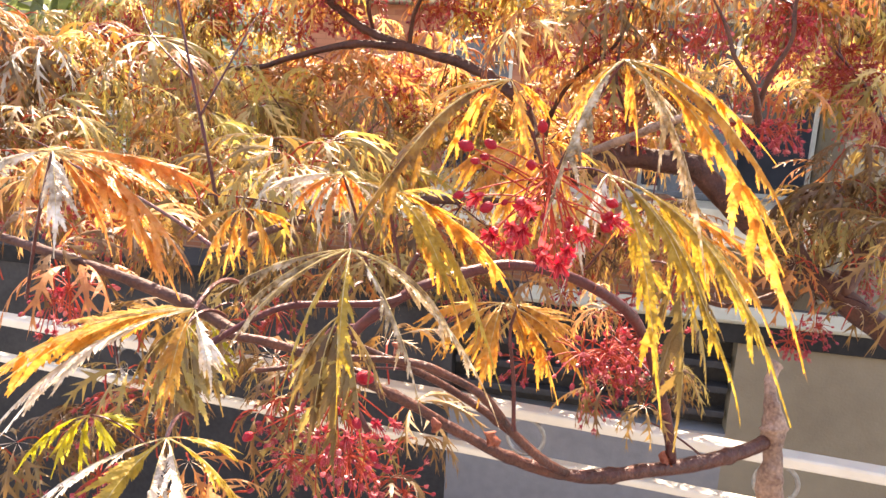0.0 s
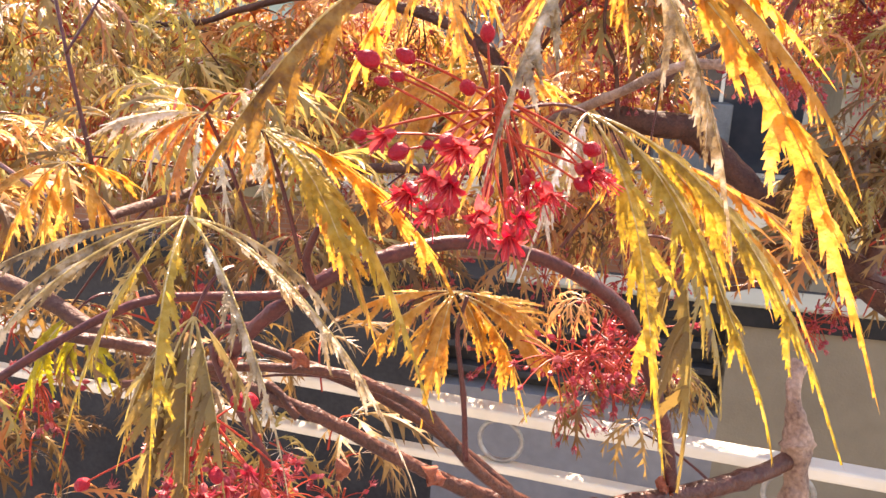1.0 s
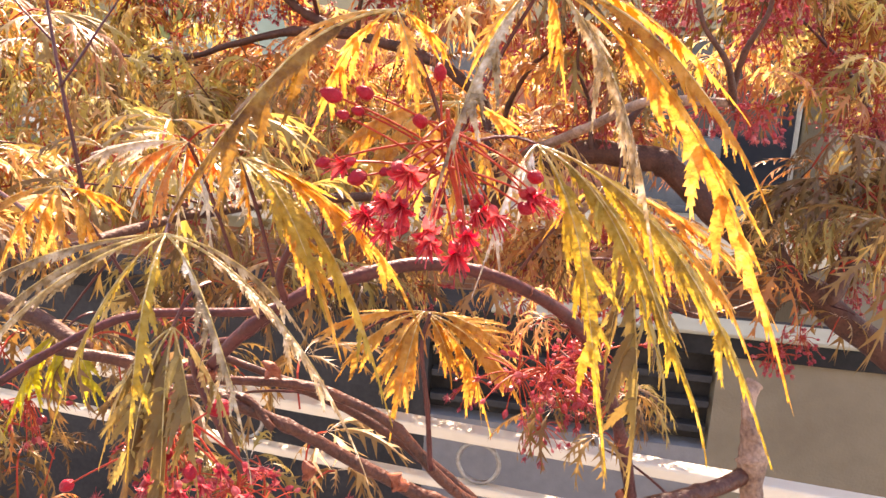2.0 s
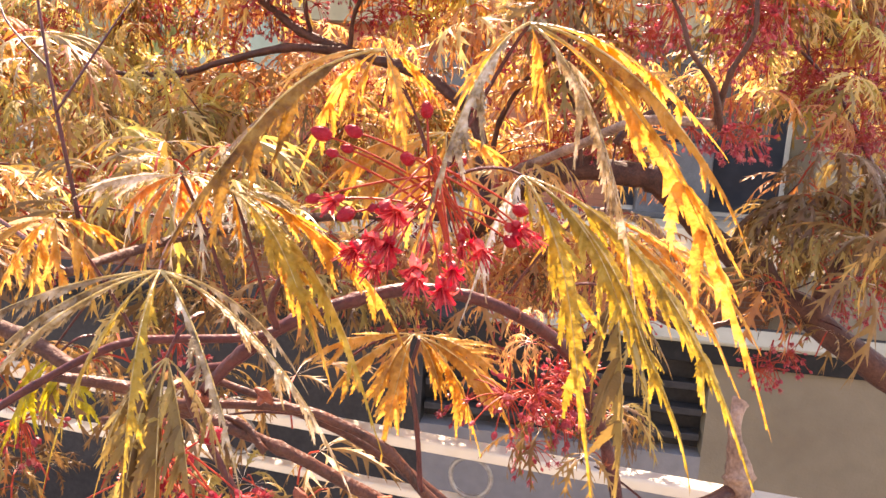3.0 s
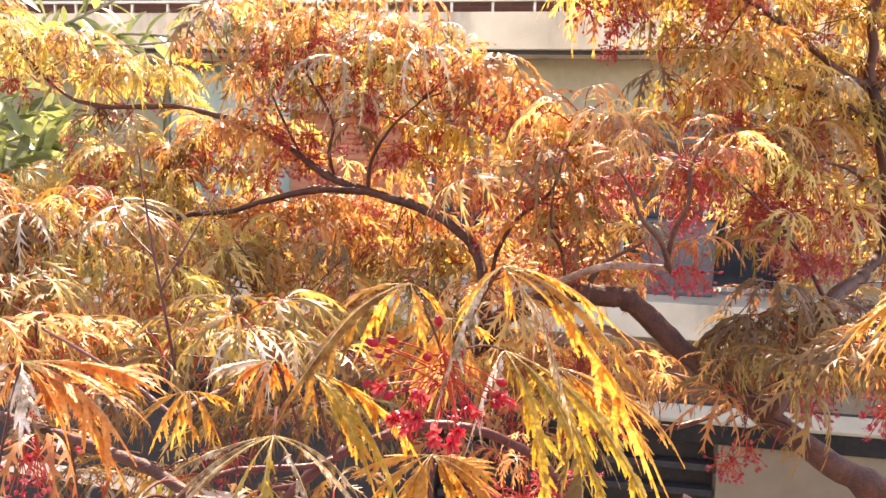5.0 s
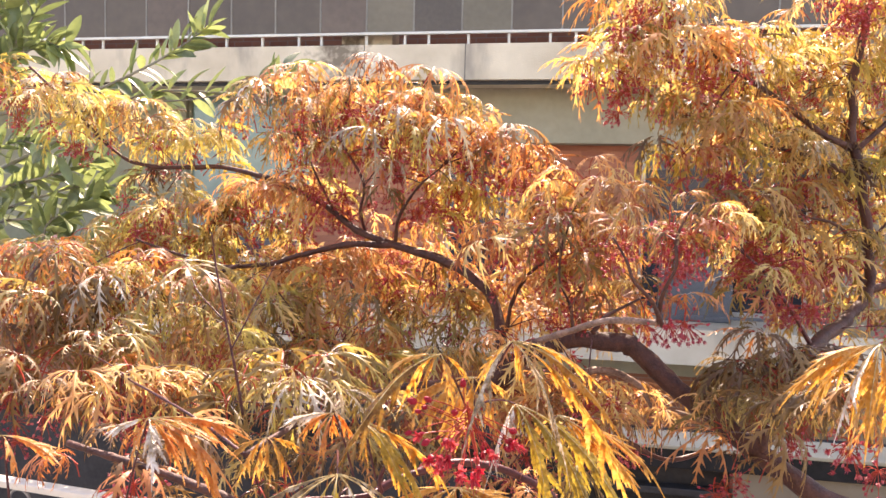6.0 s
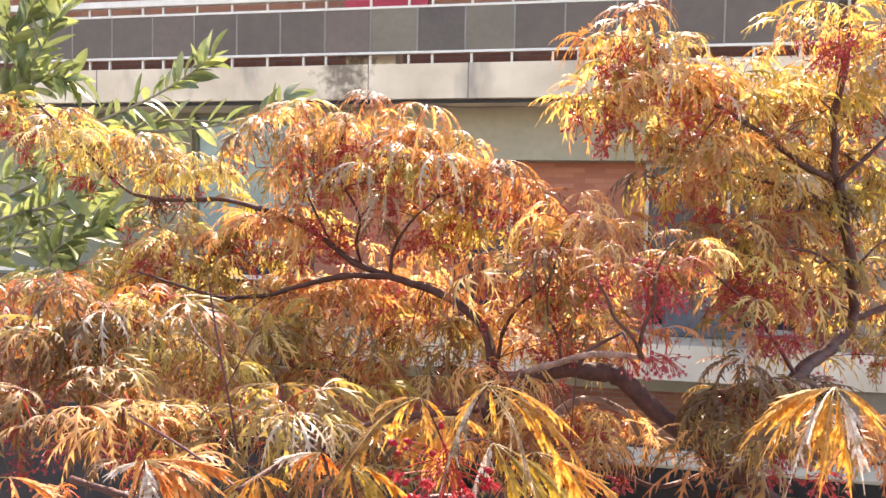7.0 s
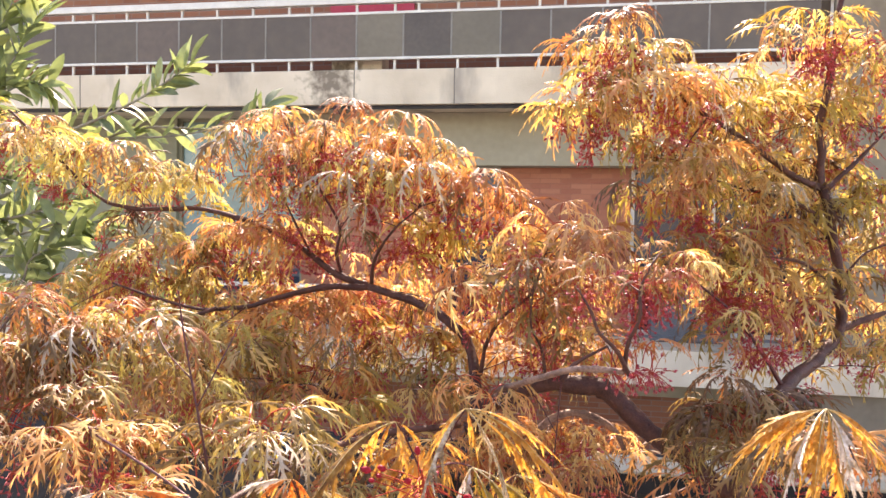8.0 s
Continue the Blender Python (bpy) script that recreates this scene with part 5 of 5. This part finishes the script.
pad((0.4212, 0.8030, -0.0118), .045, .035, .04, 9, "yvob", 133, .95, 3)
# deep inside, behind the boughs
pad((-0.0804, 0.8974, -0.0464), .09, .05, .05, 9, "oyg", 80)
pad((0.0322, 0.8969, -0.0556), .08, .05, .05, 9, "oyg", 81)
pad((0.0156, 0.9114, 0.0295), .07, .04, .05, 9, "oyg", 82)
pad((0.1331, 0.8567, -0.0588), .06, .05, .05, 16, "ogyy", 83)
pad((0.1866, 0.8399, 0.0018), .07, .05, .05, 18, "oygy", 84)
pad((0.2373, 0.8362, -0.0680), .05, .04, .05, 12, "oyg", 85)
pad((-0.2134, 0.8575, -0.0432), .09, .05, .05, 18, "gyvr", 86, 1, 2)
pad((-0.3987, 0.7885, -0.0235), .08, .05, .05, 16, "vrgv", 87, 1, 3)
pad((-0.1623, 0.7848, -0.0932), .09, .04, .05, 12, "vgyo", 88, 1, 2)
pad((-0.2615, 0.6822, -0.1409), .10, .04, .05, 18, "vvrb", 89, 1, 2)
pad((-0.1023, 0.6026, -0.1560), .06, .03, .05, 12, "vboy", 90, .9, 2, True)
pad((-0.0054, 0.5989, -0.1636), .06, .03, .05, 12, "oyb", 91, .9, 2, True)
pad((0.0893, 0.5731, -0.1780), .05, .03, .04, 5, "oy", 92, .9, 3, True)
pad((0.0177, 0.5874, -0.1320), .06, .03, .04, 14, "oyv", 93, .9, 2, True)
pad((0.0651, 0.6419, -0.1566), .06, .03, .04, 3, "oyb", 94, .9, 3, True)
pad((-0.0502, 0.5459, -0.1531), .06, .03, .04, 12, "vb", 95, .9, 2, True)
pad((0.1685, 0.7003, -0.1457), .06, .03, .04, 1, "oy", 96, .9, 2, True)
pad((-0.1490, 1.0021, -0.0224), .08, .045, .05, 20, "oyv", 101)
pad((-0.0075, 0.9962, -0.0246), .08, .045, .05, 22, "oyo", 102, 1, 2)
pad((-0.2394, 0.9495, -0.0700), .08, .045, .05, 20, "gyvo", 103, 1, 1)
pad((-0.0843, 0.9408, -0.0914), .08, .04, .05, 12, "gyv", 104)
pad((-0.3615, 0.9595, -0.0275), .08, .045, .05, 20, "gvy", 105, 1, 1)
pad((-0.3180, 0.8476, -0.1052), .08, .045, .05, 18, "gvr", 106, 1, 3)
pad((0.3759, 0.9357, 0.0176), .06, .04, .05, 16, "oyy", 107, 1, 2)
pad((0.1113, 0.6645, -0.1294), .045, .03, .04, 14, "oyo", 115, .9, 2)
pad((0.1401, 0.6372, -0.1572), .045, .03, .04, 12, "oyb", 116, .9, 2)
pad((0.0918, 0.6200, -0.0691), .035, .02, .03, 5, "oyo", 147, .9)
pad((0.2035, 0.6900, -0.1330), .04, .018, .03, 8, "oyoy", 148, .8, 3)
pad((0.1630, 0.6900, -0.1420), .04, .018, .03, 7, "oyr", 149, .8, 3)
pad((0.1607, 0.5401, -0.1272), .035, .02, .03, 6, "oy", 117, .8, 1)
pad((0.3676, 0.6955, -0.1181), .045, .03, .04, 16, "bovb", 118, .9, 3)
pad((0.4371, 0.7819, -0.0779), .05, .03, .04, 4, "bvoy", 119, .9, 1)
# single leaves that stand out from the rest, each hung from its head
def draped(p, kind, size, i):
    rng = random.Random(700 + i)
    o = new("leaf", shared_leaf(kind, 9 + i % len(DRAPED_SHAPES)))
    o.parent = maple
    p = Vector(p)
    o.matrix_basis = Matrix.Translation(p) @ Matrix.Rotation(-1.57 + rng.uniform(-0.7, 0.7), 4, "Z") @ Matrix.Rotation(rng.uniform(-0.15, 0.2), 4, "Y") @ Matrix.Rotation(rng.uniform(-0.2, 0.2), 4, "X") @ Matrix.Scale(size, 4)
    twig_to(sorted(ALL, key=lambda q: (q - p).length_squared)[0], o.matrix_basis @ Vector((-0.34, 0, -0.30)), 0.0006)


DRAPED = (
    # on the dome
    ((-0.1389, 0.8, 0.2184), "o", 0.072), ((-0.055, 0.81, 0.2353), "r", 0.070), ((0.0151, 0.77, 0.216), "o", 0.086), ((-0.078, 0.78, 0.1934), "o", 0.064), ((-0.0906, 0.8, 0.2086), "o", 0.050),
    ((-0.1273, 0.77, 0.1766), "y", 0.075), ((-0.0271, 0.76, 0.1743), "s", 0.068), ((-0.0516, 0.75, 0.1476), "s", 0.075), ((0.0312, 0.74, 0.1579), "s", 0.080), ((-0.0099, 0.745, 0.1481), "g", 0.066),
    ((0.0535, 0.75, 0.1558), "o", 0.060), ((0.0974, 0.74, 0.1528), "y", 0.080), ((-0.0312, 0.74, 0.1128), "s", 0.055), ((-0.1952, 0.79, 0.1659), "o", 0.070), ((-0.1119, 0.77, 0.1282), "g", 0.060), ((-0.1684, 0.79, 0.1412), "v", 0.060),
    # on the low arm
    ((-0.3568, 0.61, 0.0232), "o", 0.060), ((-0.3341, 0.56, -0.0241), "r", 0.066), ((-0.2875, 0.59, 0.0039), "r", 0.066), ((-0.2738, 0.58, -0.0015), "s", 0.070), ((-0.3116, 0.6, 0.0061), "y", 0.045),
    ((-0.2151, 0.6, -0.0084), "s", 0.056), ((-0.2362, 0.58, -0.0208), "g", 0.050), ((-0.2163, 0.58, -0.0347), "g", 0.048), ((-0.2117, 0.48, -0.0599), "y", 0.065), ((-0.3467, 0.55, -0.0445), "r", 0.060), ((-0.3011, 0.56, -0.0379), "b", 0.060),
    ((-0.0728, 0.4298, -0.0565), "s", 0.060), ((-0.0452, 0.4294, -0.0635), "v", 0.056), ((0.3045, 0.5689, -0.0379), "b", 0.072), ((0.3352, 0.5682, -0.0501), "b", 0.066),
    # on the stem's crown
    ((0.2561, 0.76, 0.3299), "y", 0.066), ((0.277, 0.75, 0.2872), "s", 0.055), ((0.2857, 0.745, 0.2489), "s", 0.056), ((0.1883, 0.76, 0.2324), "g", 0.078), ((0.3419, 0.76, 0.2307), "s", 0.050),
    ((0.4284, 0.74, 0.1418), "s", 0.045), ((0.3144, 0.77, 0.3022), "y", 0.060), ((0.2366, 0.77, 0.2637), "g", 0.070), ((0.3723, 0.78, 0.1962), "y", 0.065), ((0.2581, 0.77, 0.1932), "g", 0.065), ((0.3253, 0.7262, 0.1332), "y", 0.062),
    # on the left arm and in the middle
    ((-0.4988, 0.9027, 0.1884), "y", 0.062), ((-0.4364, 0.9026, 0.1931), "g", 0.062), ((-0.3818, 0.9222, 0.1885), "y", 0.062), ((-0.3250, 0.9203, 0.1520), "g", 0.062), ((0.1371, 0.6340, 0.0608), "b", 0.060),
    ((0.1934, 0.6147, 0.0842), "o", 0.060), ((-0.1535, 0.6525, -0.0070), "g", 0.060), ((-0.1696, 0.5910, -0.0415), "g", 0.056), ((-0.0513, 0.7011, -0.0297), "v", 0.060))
for i, (p, kind, size) in enumerate(DRAPED):
    draped(p, kind, size, i)

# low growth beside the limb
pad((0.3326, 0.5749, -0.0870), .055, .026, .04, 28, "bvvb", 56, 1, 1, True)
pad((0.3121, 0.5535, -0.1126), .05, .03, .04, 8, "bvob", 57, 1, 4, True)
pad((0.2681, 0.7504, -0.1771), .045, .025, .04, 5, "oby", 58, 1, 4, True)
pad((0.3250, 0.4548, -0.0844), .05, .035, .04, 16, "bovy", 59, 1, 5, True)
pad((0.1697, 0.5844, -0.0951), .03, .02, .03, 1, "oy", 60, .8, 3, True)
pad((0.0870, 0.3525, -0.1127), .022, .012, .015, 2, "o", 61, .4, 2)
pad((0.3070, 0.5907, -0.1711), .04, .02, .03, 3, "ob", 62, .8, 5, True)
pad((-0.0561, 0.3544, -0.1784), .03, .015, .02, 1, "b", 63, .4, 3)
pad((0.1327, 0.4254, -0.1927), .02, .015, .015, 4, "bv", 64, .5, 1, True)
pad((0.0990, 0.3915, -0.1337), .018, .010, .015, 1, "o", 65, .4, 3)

near_leaf(maple, (-0.0650, 0.2104, -0.0729), [(-0.0759, 0.2042, -0.1016), (-0.0663, 0.1981, -0.1048), (-0.0588, 0.1984, -0.1029), (-0.0528, 0.2047, -0.0973), (-0.0797, 0.2069, -0.0896)], LEAF_OLIVE_SHADE, (-0.0592, 0.2300, -0.0764), 18, 0.085)
near_leaf(maple, (-0.0284, 0.2585, -0.0838), [(-0.0359, 0.2384, -0.1279), (-0.0262, 0.2358, -0.1381), (-0.0181, 0.2436, -0.1257), (-0.0457, 0.2510, -0.1183), (-0.0116, 0.2516, -0.1127)], LEAF_OLIVE_SHADE, (-0.0222, 0.2706, -0.0749), 19, 0.07)
near_leaf(maple, (0.1041, 0.3189, -0.0766), [(0.1024, 0.2932, -0.1449), (0.1125, 0.2981, -0.1223), (0.0943, 0.3107, -0.1136), (0.1218, 0.3125, -0.1030)], LEAF_OLIVE_SHADE, (0.0879, 0.3293, -0.0777), 20, 0.07)
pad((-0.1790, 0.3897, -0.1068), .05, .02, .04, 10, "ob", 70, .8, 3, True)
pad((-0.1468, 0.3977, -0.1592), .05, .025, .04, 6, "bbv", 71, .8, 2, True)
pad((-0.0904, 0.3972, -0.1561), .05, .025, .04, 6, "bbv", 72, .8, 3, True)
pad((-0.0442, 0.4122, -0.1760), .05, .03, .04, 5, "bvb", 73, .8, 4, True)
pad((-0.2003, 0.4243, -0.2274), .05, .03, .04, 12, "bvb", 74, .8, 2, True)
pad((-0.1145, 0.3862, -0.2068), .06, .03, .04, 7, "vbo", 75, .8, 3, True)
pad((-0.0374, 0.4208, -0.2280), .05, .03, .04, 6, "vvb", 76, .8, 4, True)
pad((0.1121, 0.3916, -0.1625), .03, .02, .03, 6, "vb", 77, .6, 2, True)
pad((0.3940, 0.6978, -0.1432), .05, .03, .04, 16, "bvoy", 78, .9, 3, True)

mesh_part("foliage", np.concatenate(JOINED["v"]), JOINED["f"], [LEAF_MATS[k] for k in SLOTS] + [STALK_RED, LEAF_FOOT_SHEEN], JOINED["m"], maple, "finely cut yellow, orange and olive leaves")["kind"] = "stuff"
mesh_part("twig_growth", TW_V, TW_F, [TWIG_PINK], None, maple, "thin red-brown twigs", True)["kind"] = "stuff"

# ---- green shrub with narrow leaves beside the maple ----
shrub = tagged(new("olive_shrub"), label="green shrub with narrow grey-green leaves beside the maple", category="shrub")


def lance(length, width, seed):
    rng = random.Random(seed)
    v, f = [], []
    n = 7
    bend = rng.uniform(-0.15, 0.35)
    for i in range(n + 1):
        s = i / n
        w = width * math.sin(math.pi * min(1, 0.04 + s * 0.95)) ** 0.75 + 0.0002
        z = -bend * length * s * s
        v += [(s * length, -w, z + w * 0.35), (s * length, 0, z), (s * length, w, z + w * 0.35)]
    for i in range(n):
        q = i * 3
        f += [(q, q + 1, q + 4, q + 3), (q + 1, q + 2, q + 5, q + 4)]
    me = bpy.data.meshes.new("leaf")
    me.from_pydata(v, [], f)
    me.polygons.foreach_set("use_smooth", [True] * len(f))
    me.materials.append(OLIVE_LEAF)
    return me


LANCES = [lance(0.056, 0.0098, i) for i in range(6)]


def shrub_shoot(pts, r0, r1, leaves, seed, size=1.0):
    rng = random.Random(seed)
    path = spline(pts, 8)
    n = len(path)
    v, f = tube(path, [r0 + (r1 - r0) * i / (n - 1) for i in range(n)], 7, 0.1)
    mesh_part("shoot", v, f, [SHRUB_BARK], None, shrub, "", True)
    leaves = int(leaves * 1.7)
    for i in range(leaves):
        s = (0.15 + 0.85 * i / max(1, leaves - 1)) * (n - 1)
        k = min(int(s), n - 2)
        p = path[k].lerp(path[k + 1], s - k)
        t = (path[k + 1] - path[k]).normalized()
        side = t.cross(Vector((rng.uniform(-.5, .5), 1, rng.uniform(-.3, .3)))).normalized() * (1 if i % 2 else -1)
        d = (t * rng.uniform(0.5, 1.1) + side * rng.uniform(0.5, 0.9) + Vector((0, rng.uniform(-.5, .5), rng.uniform(-.1, .5)))).normalized()
        o = new("leaf", LANCES[rng.randrange(6)])
        o.parent = shrub
        q = d.to_track_quat("X", "Z").to_matrix().to_4x4()
        o.matrix_basis = Matrix.Translation(p) @ q @ Matrix.Rotation(rng.uniform(-1.2, 1.2), 4, "X") @ Matrix.Scale(size * rng.uniform(0.65, 1.15), 4)


shrub_shoot([(-1.0209, 1.3778, -1.2600), (-1.0141, 1.4252, -0.2945), (-0.9521, 1.4430, 0.0456), (-0.8757, 1.4513, 0.2051), (-0.7993, 1.4597, 0.3646), (-0.7560, 1.4657, 0.4783), (-0.7350, 1.4704, 0.5691)], 0.016, 0.003, 30, 1)
shrub_shoot([(-0.8757, 1.4513, 0.2051), (-0.6729, 1.4033, 0.2432), (-0.5345, 1.3556, 0.2882), (-0.4610, 1.3578, 0.3319), (-0.4035, 1.3601, 0.3753)], 0.004, 0.0012, 24, 2)
shrub_shoot([(-0.7993, 1.4597, 0.3646), (-0.7912, 1.3620, 0.4109), (-0.8349, 1.3658, 0.4843)], 0.003, 0.001, 12, 3)
shrub_shoot([(-0.9521, 1.4430, 0.0456), (-0.7951, 1.4473, 0.1274), (-0.6609, 1.4001, 0.1832), (-0.5306, 1.4040, 0.2566), (-0.3444, 1.4043, 0.2620), (-0.2685, 1.4068, 0.3104)], 0.005, 0.001, 30, 4)
shrub_shoot([(-0.9517, 1.4418, 0.0230), (-0.8014, 1.3943, 0.0713), (-0.6903, 1.3454, 0.0949), (-0.5954, 1.3472, 0.1283)], 0.004, 0.001, 24, 5)
shrub_shoot([(-0.9732, 1.4382, -0.0452), (-0.8112, 1.3908, 0.0054), (-0.7018, 1.3915, 0.0183), (-0.6038, 1.3933, 0.0528)], 0.004, 0.001, 24, 6)
shrub_shoot([(-0.9942, 1.4335, -0.1359), (-0.8144, 1.4372, -0.0650), (-0.6906, 1.4391, -0.0290), (-0.5665, 1.4401, -0.0098)], 0.004, 0.001, 22, 7)
shrub_shoot([(-1.0152, 1.4287, -0.2267), (-0.7442, 1.4301, -0.1994), (-0.5191, 1.4339, -0.1277), (-0.4082, 1.4405, -0.0014), (-0.3640, 1.4435, 0.0558)], 0.006, 0.001, 26, 8)
shrub_shoot([(-0.8975, 1.4489, 0.1595), (-0.8052, 1.4057, 0.2901), (-0.7157, 1.3582, 0.3380), (-0.6731, 1.3576, 0.3282)], 0.003, 0.001, 16, 9)
shrub_shoot([(-0.7442, 1.4301, -0.1994), (-0.5521, 1.4309, -0.1847), (-0.4856, 1.4351, -0.1045)], 0.003, 0.001, 12, 10)
shrub_shoot([(-0.9521, 1.4430, 0.0456), (-0.8074, 1.3470, 0.1246), (-0.7444, 1.3487, 0.1575), (-0.6464, 1.2970, 0.1261)], 0.003, 0.001, 20, 11)

shrub_shoot([(-0.9800, 1.4400, -0.0300), (-0.8037, 1.40, 0.0298), (-0.6428, 1.36, 0.0768), (-0.5619, 1.40, 0.0780)], 0.004, 0.001, 20, 13, 1.1)
shrub_shoot([(-0.9942, 1.4335, -0.1359), (-0.7604, 1.40, -0.0577), (-0.6966, 1.36, 0.0115), (-0.6060, 1.34, 0.0500)], 0.004, 0.001, 18, 14, 1.15)
shrub_shoot([(-0.7442, 1.4301, -0.1994), (-0.6503, 1.40, -0.1001), (-0.6060, 1.40, -0.0218), (-0.4960, 1.40, 0.0132)], 0.003, 0.001, 18, 15)
shrub_shoot([(-0.6609, 1.4001, 0.1832), (-0.6055, 1.40, 0.2319), (-0.4526, 1.40, 0.2450), (-0.2999, 1.40, 0.2736)], 0.003, 0.001, 10, 16, 0.9)
shrub_shoot([(-0.8757, 1.4513, 0.2051), (-0.7806, 1.3800, 0.3162), (-0.7269, 1.3600, 0.3802), (-0.6786, 1.3600, 0.4646)], 0.003, 0.001, 16, 17, 1.2)
shrub_shoot([(-0.8550, 1.4530, 0.2500), (-0.7906, 1.3700, 0.3791), (-0.7476, 1.3600, 0.4426), (-0.7206, 1.3600, 0.5055)], 0.003, 0.001, 16, 18, 1.2)
shrub_shoot([(-0.8757, 1.4513, 0.2051), (-0.7487, 1.3700, 0.3168), (-0.6530, 1.3600, 0.3342)], 0.003, 0.001, 10, 19, 1.2)

# ---- single bricks of the walls across the courtyard ----
BRICK_MESHES = {}


def brick_mesh(length):
    """A brick with its arrises taken off, lying along x, its face towards -y."""
    if length not in BRICK_MESHES:
        x, z, c, d = length / 2, 0.028, 0.002, 0.006
        v = [(-x, 0.0, -z), (x, 0.0, -z), (x, 0.0, z), (-x, 0.0, z), (-x, -d + c, -z), (x, -d + c, -z), (x, -d + c, z), (-x, -d + c, z),
             (-x + c, -d, -z + c), (x - c, -d, -z + c), (x - c, -d, z - c), (-x + c, -d, z - c)]
        f = [(8, 9, 10, 11)]
        for i in range(4):
            j = (i + 1) % 4
            f += [(i, j, 4 + j, 4 + i), (4 + i, 4 + j, 8 + j, 8 + i)]
        me = bpy.data.meshes.new("brick")
        me.from_pydata(v, [], f)
        me.materials.append(CLAY)
        BRICK_MESHES[length] = me
    return BRICK_MESHES[length]


for brick_wall, u0, u1 in BRICK_WALLS:
    rng = random.Random(round(u0 * 100))
    for row in range(32):
        z = 0.686 - 0.064 * row
        edges = [u0] + [u0 + (0.125 if row % 2 else 0.25) + 0.25 * i for i in range(12) if u0 + (0.125 if row % 2 else 0.25) + 0.25 * i < u1 - 0.06] + [u1]
        for a, b in zip(edges, edges[1:]):
            o = new("brick", brick_mesh(round(b - a - 0.009, 3)))
            o.parent = brick_wall
            o.location = ((a + b) / 2, WY + rng.uniform(0.0, 0.003), z)
